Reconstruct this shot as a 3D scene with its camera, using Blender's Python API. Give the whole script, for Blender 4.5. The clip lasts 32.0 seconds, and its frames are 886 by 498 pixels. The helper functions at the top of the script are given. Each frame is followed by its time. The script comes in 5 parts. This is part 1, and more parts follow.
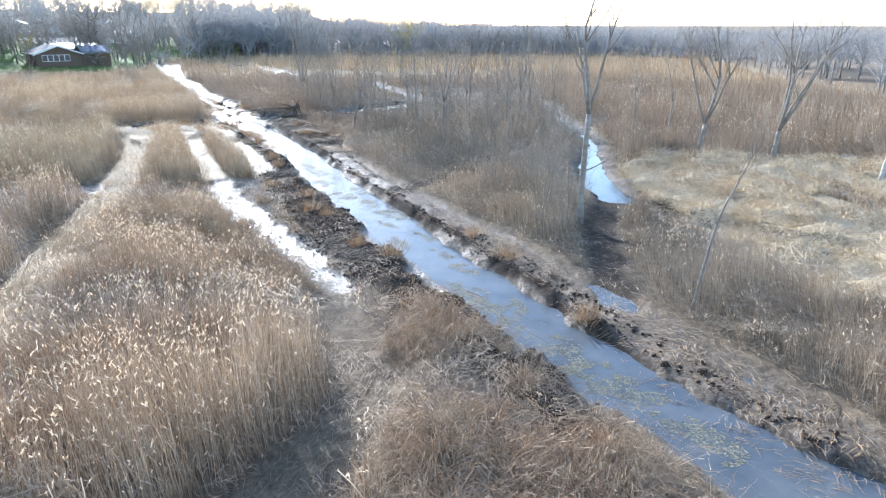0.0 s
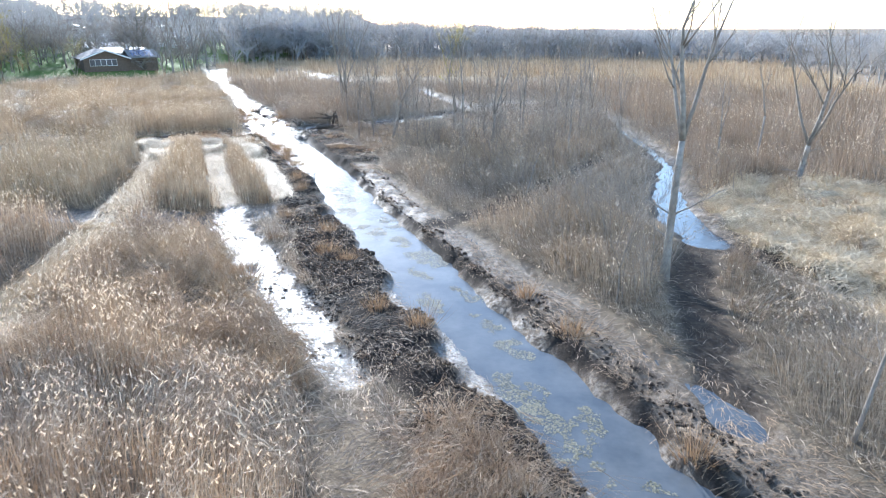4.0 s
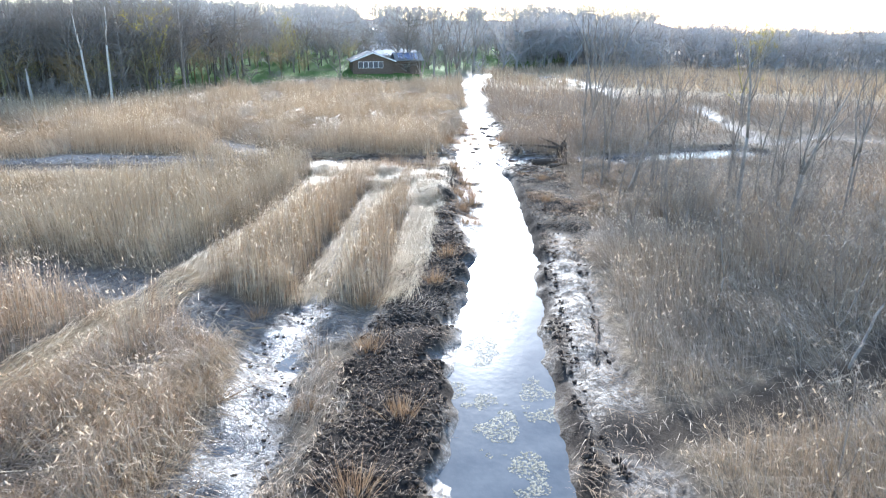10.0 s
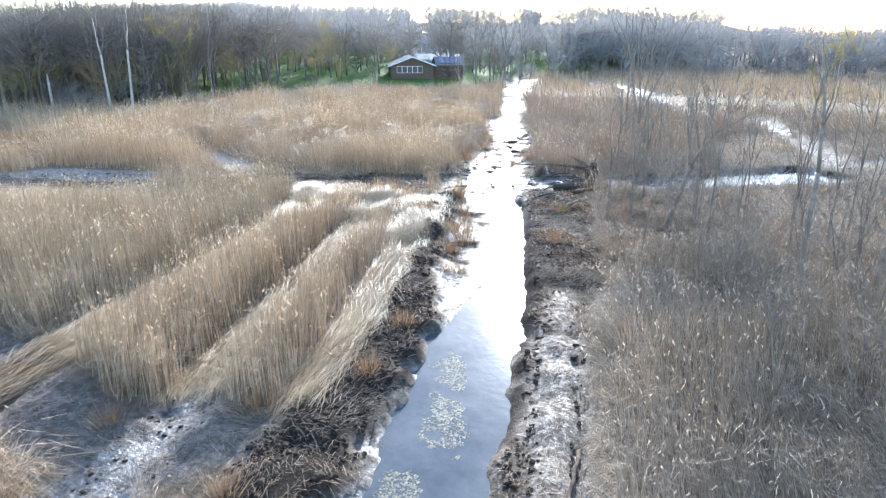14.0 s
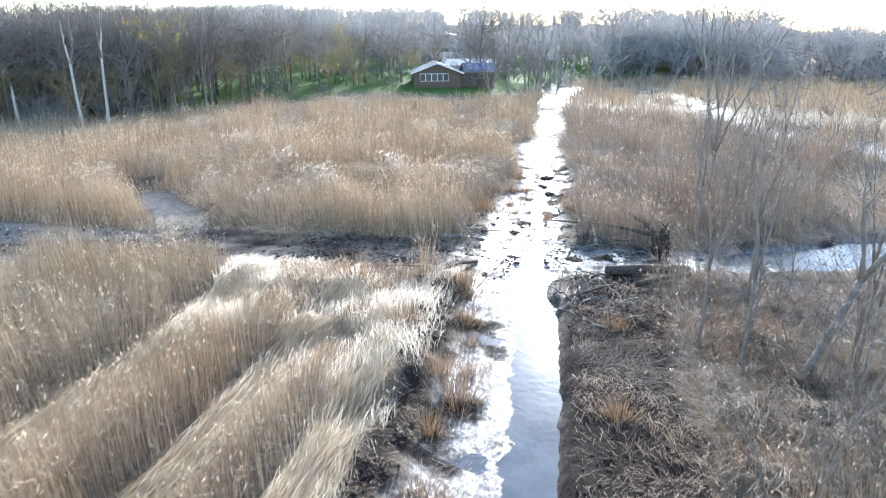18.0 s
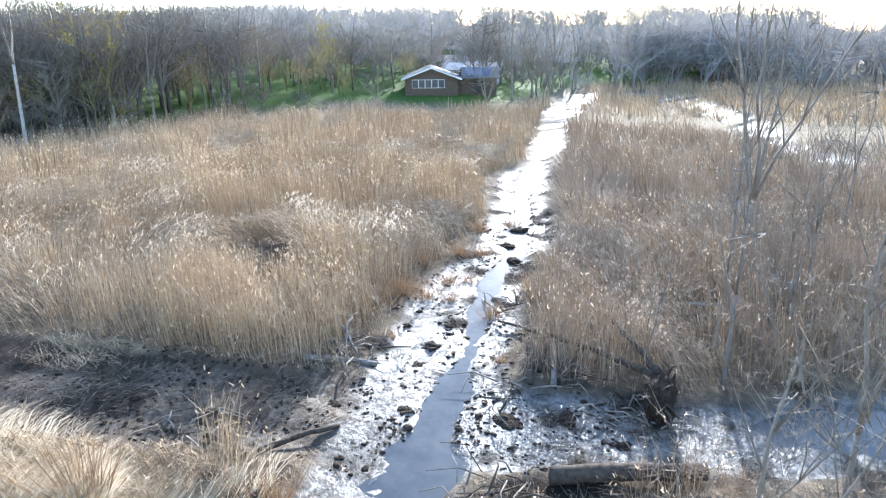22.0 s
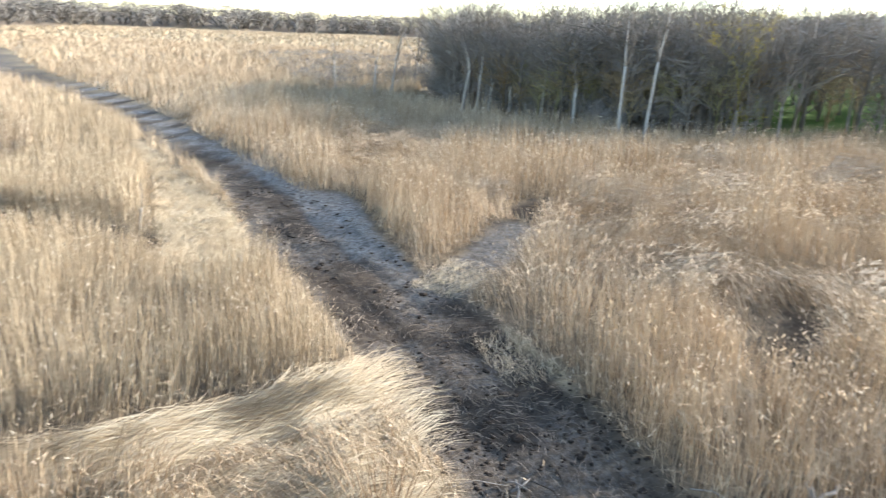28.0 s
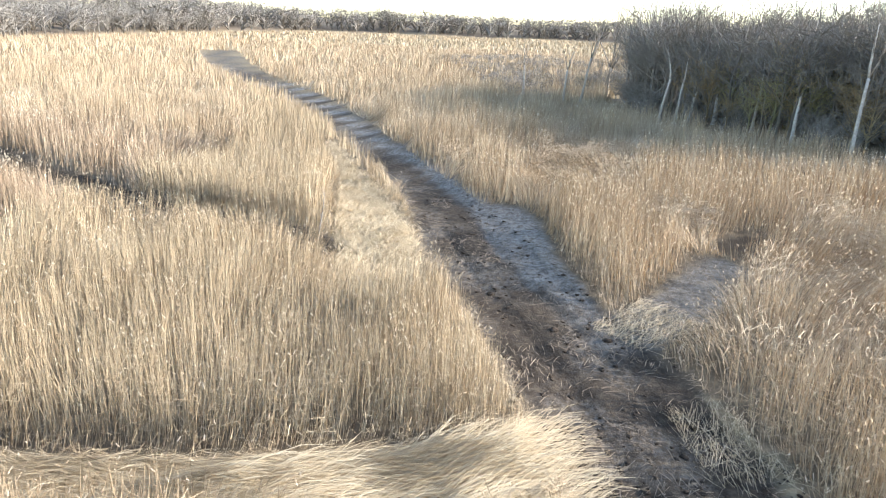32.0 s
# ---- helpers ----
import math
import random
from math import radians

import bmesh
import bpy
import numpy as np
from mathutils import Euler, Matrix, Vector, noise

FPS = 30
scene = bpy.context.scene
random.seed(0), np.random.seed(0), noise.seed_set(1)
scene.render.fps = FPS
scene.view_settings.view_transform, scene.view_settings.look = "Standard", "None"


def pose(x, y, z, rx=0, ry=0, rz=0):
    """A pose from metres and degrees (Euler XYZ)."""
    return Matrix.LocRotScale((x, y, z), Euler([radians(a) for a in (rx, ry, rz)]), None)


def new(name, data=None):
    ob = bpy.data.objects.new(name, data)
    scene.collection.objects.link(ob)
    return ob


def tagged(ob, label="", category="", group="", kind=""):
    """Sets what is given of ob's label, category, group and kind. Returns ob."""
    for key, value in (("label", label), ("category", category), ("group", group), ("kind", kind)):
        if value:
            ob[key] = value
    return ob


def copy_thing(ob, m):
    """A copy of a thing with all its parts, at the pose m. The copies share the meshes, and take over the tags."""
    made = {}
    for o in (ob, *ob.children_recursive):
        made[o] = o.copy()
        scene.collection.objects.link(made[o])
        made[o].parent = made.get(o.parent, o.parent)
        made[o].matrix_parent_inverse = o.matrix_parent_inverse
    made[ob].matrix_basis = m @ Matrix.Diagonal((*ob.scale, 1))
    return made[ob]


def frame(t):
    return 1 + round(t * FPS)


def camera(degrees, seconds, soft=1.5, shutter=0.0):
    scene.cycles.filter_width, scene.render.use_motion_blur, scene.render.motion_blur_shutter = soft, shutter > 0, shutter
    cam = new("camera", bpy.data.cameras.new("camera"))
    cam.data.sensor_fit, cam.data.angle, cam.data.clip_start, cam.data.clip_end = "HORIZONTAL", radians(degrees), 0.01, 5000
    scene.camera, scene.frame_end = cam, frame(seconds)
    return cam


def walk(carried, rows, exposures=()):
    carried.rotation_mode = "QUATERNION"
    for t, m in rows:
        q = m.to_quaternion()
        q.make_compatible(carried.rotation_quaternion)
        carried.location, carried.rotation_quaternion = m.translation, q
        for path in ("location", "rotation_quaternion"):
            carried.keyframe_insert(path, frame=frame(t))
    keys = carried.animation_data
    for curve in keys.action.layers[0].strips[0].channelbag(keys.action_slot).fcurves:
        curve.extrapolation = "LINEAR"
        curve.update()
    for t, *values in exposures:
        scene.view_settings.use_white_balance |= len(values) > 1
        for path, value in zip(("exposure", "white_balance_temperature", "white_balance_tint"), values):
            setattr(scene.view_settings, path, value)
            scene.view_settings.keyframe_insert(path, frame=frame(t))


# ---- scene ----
cam = camera(70.2, 32.0, soft=1.15, shutter=0.35)
METRES, EYE, TILT, LEAN, TURN = 70.0, 10.08, 0.0, 0.0, 0.0
ROWS = [
    (0.0, 0.0, 0.0, 0.0, 0.02, -19.68, -0.05),
    (0.5, -0.0015, 0.0067, -0.0001, 0.82, -19.64, -0.03),
    (1.0, -0.0035, 0.0145, -0.0002, 1.52, -19.6, -0.01),
    (1.5, -0.0054, 0.024, -0.0003, 2.14, -19.57, 0.02),
    (2.0, -0.006, 0.036, -0.0005, 2.67, -19.51, 0.03),
    (2.5, -0.0053, 0.0508, -0.0007, 3.19, -19.45, 0.06),
    (4.5, 0.003, 0.1243, -0.0023, 5.05, -19.35, 0.14),
    (5.0, 0.0045, 0.1452, -0.0027, 5.47, -19.35, 0.18),
    (5.5, 0.0056, 0.1666, -0.003, 5.98, -19.32, 0.22),
    (6.0, 0.0061, 0.1883, -0.0031, 9.26, -19.29, 0.14),
    (6.5, 0.0067, 0.2104, -0.0031, 12.2, -19.25, 0.07),
    (7.0, 0.0066, 0.2325, -0.0031, 13.29, -19.23, 0.1),
    (7.5, 0.0057, 0.2549, -0.0033, 14.1, -19.22, 0.06),
    (8.0, 0.005, 0.2777, -0.0034, 16.1, -19.16, 0.04),
    (8.5, 0.0045, 0.3009, -0.0034, 18.47, -19.15, 0.06),
    (9.0, 0.0025, 0.3228, -0.0038, 21.05, -19.1, 0.04),
    (9.5, 0.0007, 0.3443, -0.0041, 27.52, -19.06, -0.08),
    (10.0, -0.0022, 0.3627, -0.004, 29.61, -19.03, -0.08),
    (10.5, -0.0052, 0.374, -0.0043, 30.42, -19.02, -0.09),
    (11.0, -0.0078, 0.3812, -0.0045, 31.35, -18.99, -0.09),
    (11.5, -0.0118, 0.3893, -0.0045, 32.14, -18.95, -0.11),
    (12.0, -0.015, 0.4004, -0.0046, 32.7, -18.91, -0.09),
    (12.5, -0.0157, 0.4156, -0.0046, 33.21, -18.87, -0.04),
    (13.0, -0.0135, 0.4348, -0.005, 33.71, -18.81, 0.01),
    (13.5, -0.0107, 0.4568, -0.0054, 34.26, -18.75, 0.09),
    (14.0, -0.0109, 0.4789, -0.0057, 34.89, -18.73, 0.13),
    (14.5, -0.0152, 0.5002, -0.0056, 35.45, -18.72, 0.2),
    (16.5, -0.0644, 0.5809, -0.0026, 37.15, -18.65, 0.21),
    (17.0, -0.0799, 0.6049, -0.0022, 37.52, -18.59, 0.23),
    (17.5, -0.0947, 0.6305, -0.0018, 37.83, -18.56, 0.26),
    (18.0, -0.1076, 0.6582, -0.0014, 38.2, -18.56, 0.31),
    (18.5, -0.1182, 0.6867, -0.0012, 38.53, -18.53, 0.32),
    (19.0, -0.1264, 0.716, -0.0012, 38.84, -18.48, 0.37),
    (19.5, -0.1326, 0.7451, -0.0012, 39.15, -18.48, 0.4),
    (20.0, -0.1378, 0.7733, -0.0013, 39.48, -18.47, 0.47),
    (20.5, -0.144, 0.7986, -0.0013, 39.78, -18.47, 0.48),
    (21.0, -0.1511, 0.8204, -0.0012, 40.08, -18.47, 0.53),
    (21.5, -0.1591, 0.8388, -0.0014, 40.37, -18.44, 0.56),
    (22.0, -0.1677, 0.8544, -0.0018, 40.69, -18.44, 0.54),
    (22.5, -0.1761, 0.8678, -0.002, 40.98, -18.41, 0.54),
    (23.0, -0.1837, 0.8792, -0.0021, 41.26, -18.41, 0.55),
    (23.5, -0.1897, 0.8885, -0.0021, 41.54, -18.4, 0.58),
    (24.0, -0.1941, 0.8965, -0.0022, 41.84, -18.4, 0.58),
    (24.5, -0.1976, 0.904, -0.002, 42.1, -18.39, 0.61),
    (26.5, -0.2185, 0.9298, -0.004, 61.19, -18.12, -0.89),
    (27.0, -0.2183, 0.9313, -0.0042, 74.79, -18.26, -1.47),
    (27.5, -0.2187, 0.9321, -0.0045, 85.94, -18.48, -1.91),
    (28.0, -0.2192, 0.9322, -0.0048, 95.57, -18.74, -2.25),
    (28.5, -0.2197, 0.9326, -0.005, 103.57, -19.0, -2.45),
    (29.0, -0.2201, 0.9331, -0.0048, 106.75, -19.11, -2.48),
    (29.5, -0.2207, 0.9325, -0.0048, 107.99, -19.14, -2.49),
    (30.0, -0.2232, 0.9306, -0.0046, 108.94, -19.14, -2.46),
    (30.5, -0.2289, 0.9283, -0.0047, 109.83, -19.1, -2.43),
    (31.0, -0.2375, 0.9248, -0.0049, 110.58, -19.05, -2.39),
    (31.5, -0.2478, 0.9215, -0.0050, 111.29, -19.0, -2.34),
    (32.0, -0.2584, 0.9180, -0.0050, 111.95, -19.0, -2.31),
]
walk(cam, [(t, pose(0, 0, EYE, TILT, LEAN, TURN) @ pose(METRES * x, METRES * y, METRES * z, 90 + pitch, roll, yaw)) for t, x, y, z, yaw, pitch, roll in ROWS],
     [(0.0, 1.86, 5500, 10), (9.0, 2.0, 5500, 10), (15.0, 2.02, 5550, 10), (24.5, 1.94, 5600, 10), (28.5, 1.84, 6250, 10), (32.0, 1.84, 6250, 10)])

# ---- world and sun ----
SUN_YAW, SUN_UP = radians(26.3), radians(18.8)
SUN_DIR = Vector((-math.sin(SUN_YAW) * math.cos(SUN_UP), math.cos(SUN_YAW) * math.cos(SUN_UP), math.sin(SUN_UP)))
world = bpy.data.worlds.new("sky")
scene.world = world
world.use_nodes = True
wn = world.node_tree
sky = wn.nodes.new("ShaderNodeTexSky")
sky.sky_type, sky.sun_disc = "NISHITA", False
sky.sun_elevation, sky.sun_rotation = SUN_UP, -SUN_YAW
sky.air_density, sky.dust_density, sky.ozone_density = 1.0, 0.45, 1.0
wn.links.new(sky.outputs[0], wn.nodes["Background"].inputs[0])
wn.nodes["Background"].inputs[1].default_value = 0.15
sun = new("sun", bpy.data.lights.new("sun", "SUN"))
sun.data.energy, sun.data.angle, sun.data.color = 4.5, radians(0.53), (1.0, 0.95, 0.87)
sun.matrix_world = Matrix.Translation((0, 0, 60)) @ SUN_DIR.to_track_quat("Z", "Y").to_matrix().to_4x4()

# ---- number helpers ----
rng = np.random.default_rng(7)


def hash01(i, j, seed):
    h = (i.astype(np.int64) * 374761393 + j.astype(np.int64) * 668265263 + seed * 974634777) & 0x7FFFFFFF
    h = ((h ^ (h >> 13)) * 1274126177) & 0x7FFFFFFF
    return ((h ^ (h >> 16)) & 0xFFFF) / 65535.0


def vnoise(x, y, size, seed=0):
    """Smooth value noise, 0 to 1, with cells of that size."""
    u, v = np.asarray(x) / size, np.asarray(y) / size
    i, j = np.floor(u), np.floor(v)
    f, g = u - i, v - j
    f, g = f * f * (3 - 2 * f), g * g * (3 - 2 * g)
    i, j = i.astype(np.int64), j.astype(np.int64)
    a = hash01(i, j, seed) * (1 - f) + hash01(i + 1, j, seed) * f
    b = hash01(i, j + 1, seed) * (1 - f) + hash01(i + 1, j + 1, seed) * f
    return a * (1 - g) + b * g


def fbm(x, y, size, seed=0, octaves=3):
    total, amp, norm = 0, 1.0, 0
    for k in range(octaves):
        total = total + amp * vnoise(x, y, size / 2 ** k, seed + 17 * k)
        norm += amp
        amp *= 0.5
    return total / norm


def step(d, lo, hi):
    s = np.clip((d - lo) / (hi - lo), 0, 1)
    return s * s * (3 - 2 * s)


def stroke_gap(x, y, stroke):
    """Distance outside a stroke (negative inside): centre line with half widths."""
    best = np.full(np.shape(x), 1e9)
    for (ax, ay, aw), (bx, by, bw) in zip(stroke[:-1], stroke[1:]):
        vx, vy = bx - ax, by - ay
        s = np.clip(((x - ax) * vx + (y - ay) * vy) / (vx * vx + vy * vy), 0, 1)
        best = np.minimum(best, np.hypot(x - ax - s * vx, y - ay - s * vy) - (aw + s * (bw - aw)))
    return best


def inside(x, y, poly):
    hit = np.zeros(np.shape(x), bool)
    for (ax, ay), (bx, by) in zip(poly, poly[1:] + poly[:1]):
        if ay != by:
            hit ^= ((ay > y) != (by > y)) & (x < (bx - ax) * (y - ay) / (by - ay) + ax)
    return hit


# ---- the plan: strokes are (x, y, half width) along a centre line ----
CHANNEL = [(24, 0, 1.6), (13, 8, 1.5), (8.2, 12.5, 1.45), (5.9, 16.2, 1.35), (3.6, 20.5, 1.35), (1.3, 25.2, 1.4), (-1.5, 30.3, 1.45),
           (-4.4, 36.3, 1.5), (-7.5, 42.5, 1.55), (-10.8, 49.8, 1.5), (-12.3, 54.8, 0.8), (-15.2, 60.4, 0.65), (-18.0, 65.4, 0.6), (-21.0, 69.8, 0.65)]
MUD_SHELF = [(-22.4, 69.8, 1.3), (-19.5, 64.2, 1.35), (-16.8, 59.3, 1.35), (-14.2, 54.4, 1.2), (-12.2, 50.4, 0.5)]
NORTH_FLAT = [(-21.6, 69.8, 1.8), (-24.2, 74, 2.2), (-26.6, 78.5, 2.3), (-28.2, 82.5, 1.7), (-30, 87, 1.8), (-33.2, 92, 1.5), (-37.5, 99, 1.8),
              (-40.7, 106.5, 0.9), (-45.8, 116.5, 1.4), (-49.5, 122.5, 0.8), (-59, 141, 1.8), (-69, 166, 2.2)]
NORTH_THREAD = [(-21.2, 69.8, 0.6), (-22.4, 72.3, 0.45), (-23.8, 75, 0.4), (-26, 78.6, 0.42), (-27.2, 81, 0.3), (-28.9, 85, 0.4), (-33, 92, 0.4), (-38, 99.5, 0.5), (-46, 116.5, 0.5)]
EAST_ARM = [(-21.6, 70.9, 1.7), (-19.6, 72.7, 2.0), (-17.3, 73.8, 1.6), (-15.6, 75.2, 1.5), (-12.4, 78.2, 1.7), (-8.8, 82.2, 2.3), (-5, 86, 2.6)]
EAST_POND = [(-14.2, 77.2, 0.8), (-11.6, 79.2, 1.2), (-8.8, 82.4, 2.0), (-5.6, 85.8, 2.3), (-3.2, 86.6, 1.2)]
FAR_MUD = [(-8.7, 106.5, 0.7), (-13, 118, 0.8), (-24, 123, 0.9), (-38, 149, 1.3), (-52, 166, 1.8), (-66, 178, 2.0)]
EAST_TRACK = [(-12.8, 118.9, 0.7), (-8.7, 106.5, 0.9), (-4.6, 96.1, 1.2), (-3.4, 91.6, 1.2), (1.9, 98.6, 1.0), (9.5, 96.8, 1.1), (12.9, 89.2, 1.0), (14.2, 80, 0.9), (13, 75.5, 0.6)]
WEST_ROAD = [(-22, 69.3, 1.0), (-25, 69.0, 2.0), (-28.3, 67.0, 2.3), (-31.8, 65.0, 2.6), (-35, 63.1, 2.6), (-38.2, 60.8, 2.6), (-42.2, 57.5, 2.6), (-46.8, 54.6, 2.6),
             (-54, 49.6, 2.0), (-62, 43.0, 1.9), (-75, 32, 2.4), (-97, 11.5, 3.2), (-115, -10, 3.8), (-142, -38.4, 4.6), (-166, -61, 5.2), (-205, -96, 6.0)]
DITCH_POND = [(13, 76, 0.5), (13.9, 66, 0.6), (13.6, 57.5, 0.6), (12.3, 52, 0.8), (11.1, 47, 1.2), (10.6, 42.5, 1.4), (10.9, 38.6, 1.2)]
DARK_PATH = [(10.6, 38, 1.0), (9.2, 34.5, 0.95), (8.3, 31, 0.95), (7.2, 25.5, 0.9), (6.8, 22.5, 0.7)]
SIDE_PATH = [(11.5, 37, 1.0), (14, 33, 0.9), (17, 29.5, 0.8), (22, 25, 0.8), (30, 20, 0.9)]
GREY_TRACK = [(-10.2, 55.5, 0.5), (-8.4, 51, 0.95), (-5, 43.6, 0.95), (-1.3, 37, 1.0), (1.2, 32.3, 1.05), (3.5, 28, 1.1), (5.2, 24.8, 1.15),
              (7, 20.6, 1.35), (8.8, 16.6, 1.5), (10.4, 13, 1.6), (14, 9.5, 1.6), (25, 3.5, 1.6)]
PEAT_WEST = [(-22.4, 66.0, 1.3), (-18.4, 59.4, 1.2), (-15.0, 52.5, 1.1), (-11.5, 44.5, 1.6), (-9.9, 40, 1.5), (-8.2, 36.6, 1.6), (-5.9, 32, 1.8), (-3.5, 27.3, 1.6), (-1.2, 23.5, 1.5), (1.1, 19.7, 1.2), (2.8, 16.2, 1.0), (4.4, 13, 0.8)]
PEAT_EAST = [(-17.6, 70.6, 1.5), (-14.2, 63.6, 1.9), (-11.4, 57.6, 1.8), (-9.6, 53.2, 1.1), (-6.2, 45, 0.9), (-2.5, 37.6, 0.9), (0.2, 32, 0.9), (2.2, 28.2, 0.9), (4, 24.8, 0.9), (6, 20.3, 0.9), (8.1, 16.4, 0.7), (10, 13.4, 0.6)]
SWATH_A = [(-31.2, 62.8, 0.6), (-29.5, 60.8, 1.2), (-27.2, 56.9, 1.35), (-24.5, 50.4, 1.05), (-22.8, 45, 1.15), (-21.5, 41.2, 1.1), (-20.4, 37.9, 1.1),
           (-19.9, 35.3, 1.1), (-18.6, 31, 1.1), (-17.4, 26, 1.0), (-15.5, 20, 0.9), (-14, 12, 0.9)]
SWATH_B = [(-26.2, 63.8, 0.8), (-24.6, 60.8, 0.85), (-20.6, 52.6, 0.8), (-18.3, 47.7, 0.8), (-15.9, 42.8, 0.85)]
WET_B = [(-15.4, 42.4, 0.7), (-14.4, 39.4, 0.95), (-12.5, 36.2, 1.05), (-10.0, 32.6, 1.05), (-7.9, 29.8, 0.85), (-6, 26.8, 0.75), (-4.2, 23.6, 0.6)]
SWATH_C = [(-23.8, 65, 0.7), (-22.9, 62.8, 0.8), (-17.8, 54, 0.75), (-14.5, 47.7, 0.8), (-12.9, 44.2, 0.7)]
WEST_CLEAR = [(-20.5, 40.5, 1.0), (-24, 39.6, 1.3), (-28, 38, 1.4), (-35, 35.4, 1.2)]
GAP_AB = [(-21.0, 39.7, 1.0), (-17.5, 39.5, 1.3), (-14.0, 40.2, 1.4), (-12.3, 42.0, 1.1)]
NEAR_PATH = [(-4.6, 23.5, 0.7), (-2.3, 18.5, 0.9), (-2.2, 15, 0.95), (-3.4, 12, 1.0), (-5.2, 8, 1.0), (-8, 0, 1.0)]
NOTCH_A = [(-52, 54.6, 1.5), (-50.5, 55.4, 1.7), (-46.2, 57.6, 1.4), (-42.5, 59.9, 1.1), (-40, 61.4, 0.8)]
NOTCH_B = [(-38.6, 62.8, 1.2), (-41.6, 64.5, 1.4), (-45, 65.6, 1.3), (-48.0, 66.2, 1.2)]
NOTCH_C = [(-32.2, 67.0, 1.0), (-35.0, 65.5, 0.9)]
GAP_EAST = [(-2.6, 39.6, 0.9), (0.3, 42.8, 1.15), (3.0, 46.6, 1.1), (5.6, 51.6, 1.0), (8.8, 57.6, 0.9), (12.2, 60.5, 0.7)]
GAP_WEST = [(-41.8, 49, 1.0), (-43.2, 46.5, 0.9), (-42.4, 42, 1.5), (-42.4, 37.5, 1.8), (-43.6, 33, 1.8), (-45, 27.5, 1.8), (-46.2, 22, 1.8), (-47.5, 17, 1.8), (-51, 5, 1.6)]
LANE = [(-115.5, -4, 1.1), (-76.5, 31.6, 0.95), (-62.3, 45.2, 0.95), (-53.6, 52.6, 0.95), (-44.8, 57.8, 0.9), (-41.6, 60.8, 0.6)]
STRAW_WEST = [(-39.5, 53.2, 1.8), (-44, 50.8, 2.0), (-49, 47.4, 1.7), (-56, 42.6, 0.9), (-66, 34.5, 0.4)]
HOLE_A = [(-51.5, 67.0, 1.2), (-53.5, 68.4, 1.7)]
HOLE_B = [(-33.8, 74.2, 0.8), (-36.2, 75.6, 0.9), (-38, 77.2, 0.7)]
EAST_STRAW = [(12, 40), (13, 46), (18, 52), (26, 50), (44, 46), (44, 22), (26, 17), (15, 22), (13.5, 30)]
SOUTH_STRAW = [(-2.0, 21), (-1.2, 22.5), (2, 17.5), (5, 12), (9, 8), (-2, 8), (-1, 14)]
FLAT_WEST = [(-32.8, 61.9), (-31.6, 62.6), (-30, 63.4), (-26.5, 64.6), (-22.5, 66.3), (-19.5, 61), (-17.5, 56), (-20.5, 56), (-25, 58.5), (-26.8, 55), (-29.2, 58.3)]
R_NEAR = [(7, 22), (9.5, 30), (13, 37), (19, 35), (18, 24), (20, 18), (14, 15), (9, 18)]
CORNER_STRAW = [(-15.3, 73.0), (-10, 76), (-6, 74), (-7, 66), (-9.2, 58.5), (-12.0, 64.7)]
TUSSOCKS = [(-17.5, 27), (-18.8, 35), (-16.5, 38.5), (-13.5, 36), (-10.5, 31), (-7.2, 26.8), (-5, 22.5), (-12, 24)]
WOODS_EDGE = [(-720, 90), (-400, 84), (-260, 64), (-190, 58), (-132, 50), (-108, 56), (-92, 70), (-85, 80), (-85, 92), (-88, 105), (-84, 119), (-72, 127), (-63, 134), (-66, 152),
              (-74, 178), (-62, 196), (-20, 205), (40, 205), (75, 190), (68, 150), (60, 110), (64, 85), (80, 60), (110, 40), (300, 30), (1700, 0), (1700, 1700), (-1700, 1700), (-1700, 90)]
FAR_WEST = [(-1700, 90), (-720, 90), (-740, -60), (-587, -301), (-468, -285), (-332, -242), (-244, -206), (-189, -184), (-110, -215), (260, -640), (300, 30), (1700, 0), (1700, -1700), (-1700, -1700)]

# zone raster over the part of the marsh that the flight passes
RX0, RY0, RSTEP, RNX, RNY = -135.0, -30.0, 0.25, 720, 860
gx, gy = np.meshgrid(RX0 + RSTEP * np.arange(RNX), RY0 + RSTEP * np.arange(RNY))
wob = (fbm(gx, gy, 1.6, 3) - 0.5) * 1.1 + (vnoise(gx, gy, 0.45, 9) - 0.5) * 0.35


def gap(stroke, wobble=1.0):
    return stroke_gap(gx, gy, stroke) + wobble * wob


gap_channel, gap_thread = gap(CHANNEL, 0.8), gap(NORTH_THREAD, 0.6)
shelf_wob = 2.8 * (fbm(gx, gy, 3.0, 13) - 0.42) + 1.5 * (fbm(gx, gy, 0.8, 15) - 0.5)
gap_flat = np.minimum.reduce([gap(MUD_SHELF, 0.8), gap(NORTH_FLAT), gap(EAST_ARM), gap(FAR_MUD)])
gap_pond, gap_epond = gap(DITCH_POND, 0.7), gap(EAST_POND, 0.8)
gap_grey, gap_road = gap(GREY_TRACK, 0.5), gap(WEST_ROAD, 0.5)
gap_peat = np.minimum(gap(PEAT_WEST, 1.3), gap(PEAT_EAST, 1.2))
gap_wet = np.minimum.reduce([gap(WET_B, 1.4), gap(WEST_CLEAR), gap(GAP_AB)])
gap_etrack, gap_lane = gap(EAST_TRACK, 1.2), gap(LANE, 0.5)
gap_dark = np.minimum(gap(DARK_PATH), gap(SIDE_PATH))
gap_straw = np.minimum.reduce([gap(s, 0.6) for s in (SWATH_A, SWATH_B, SWATH_C, NOTCH_C, STRAW_WEST)])
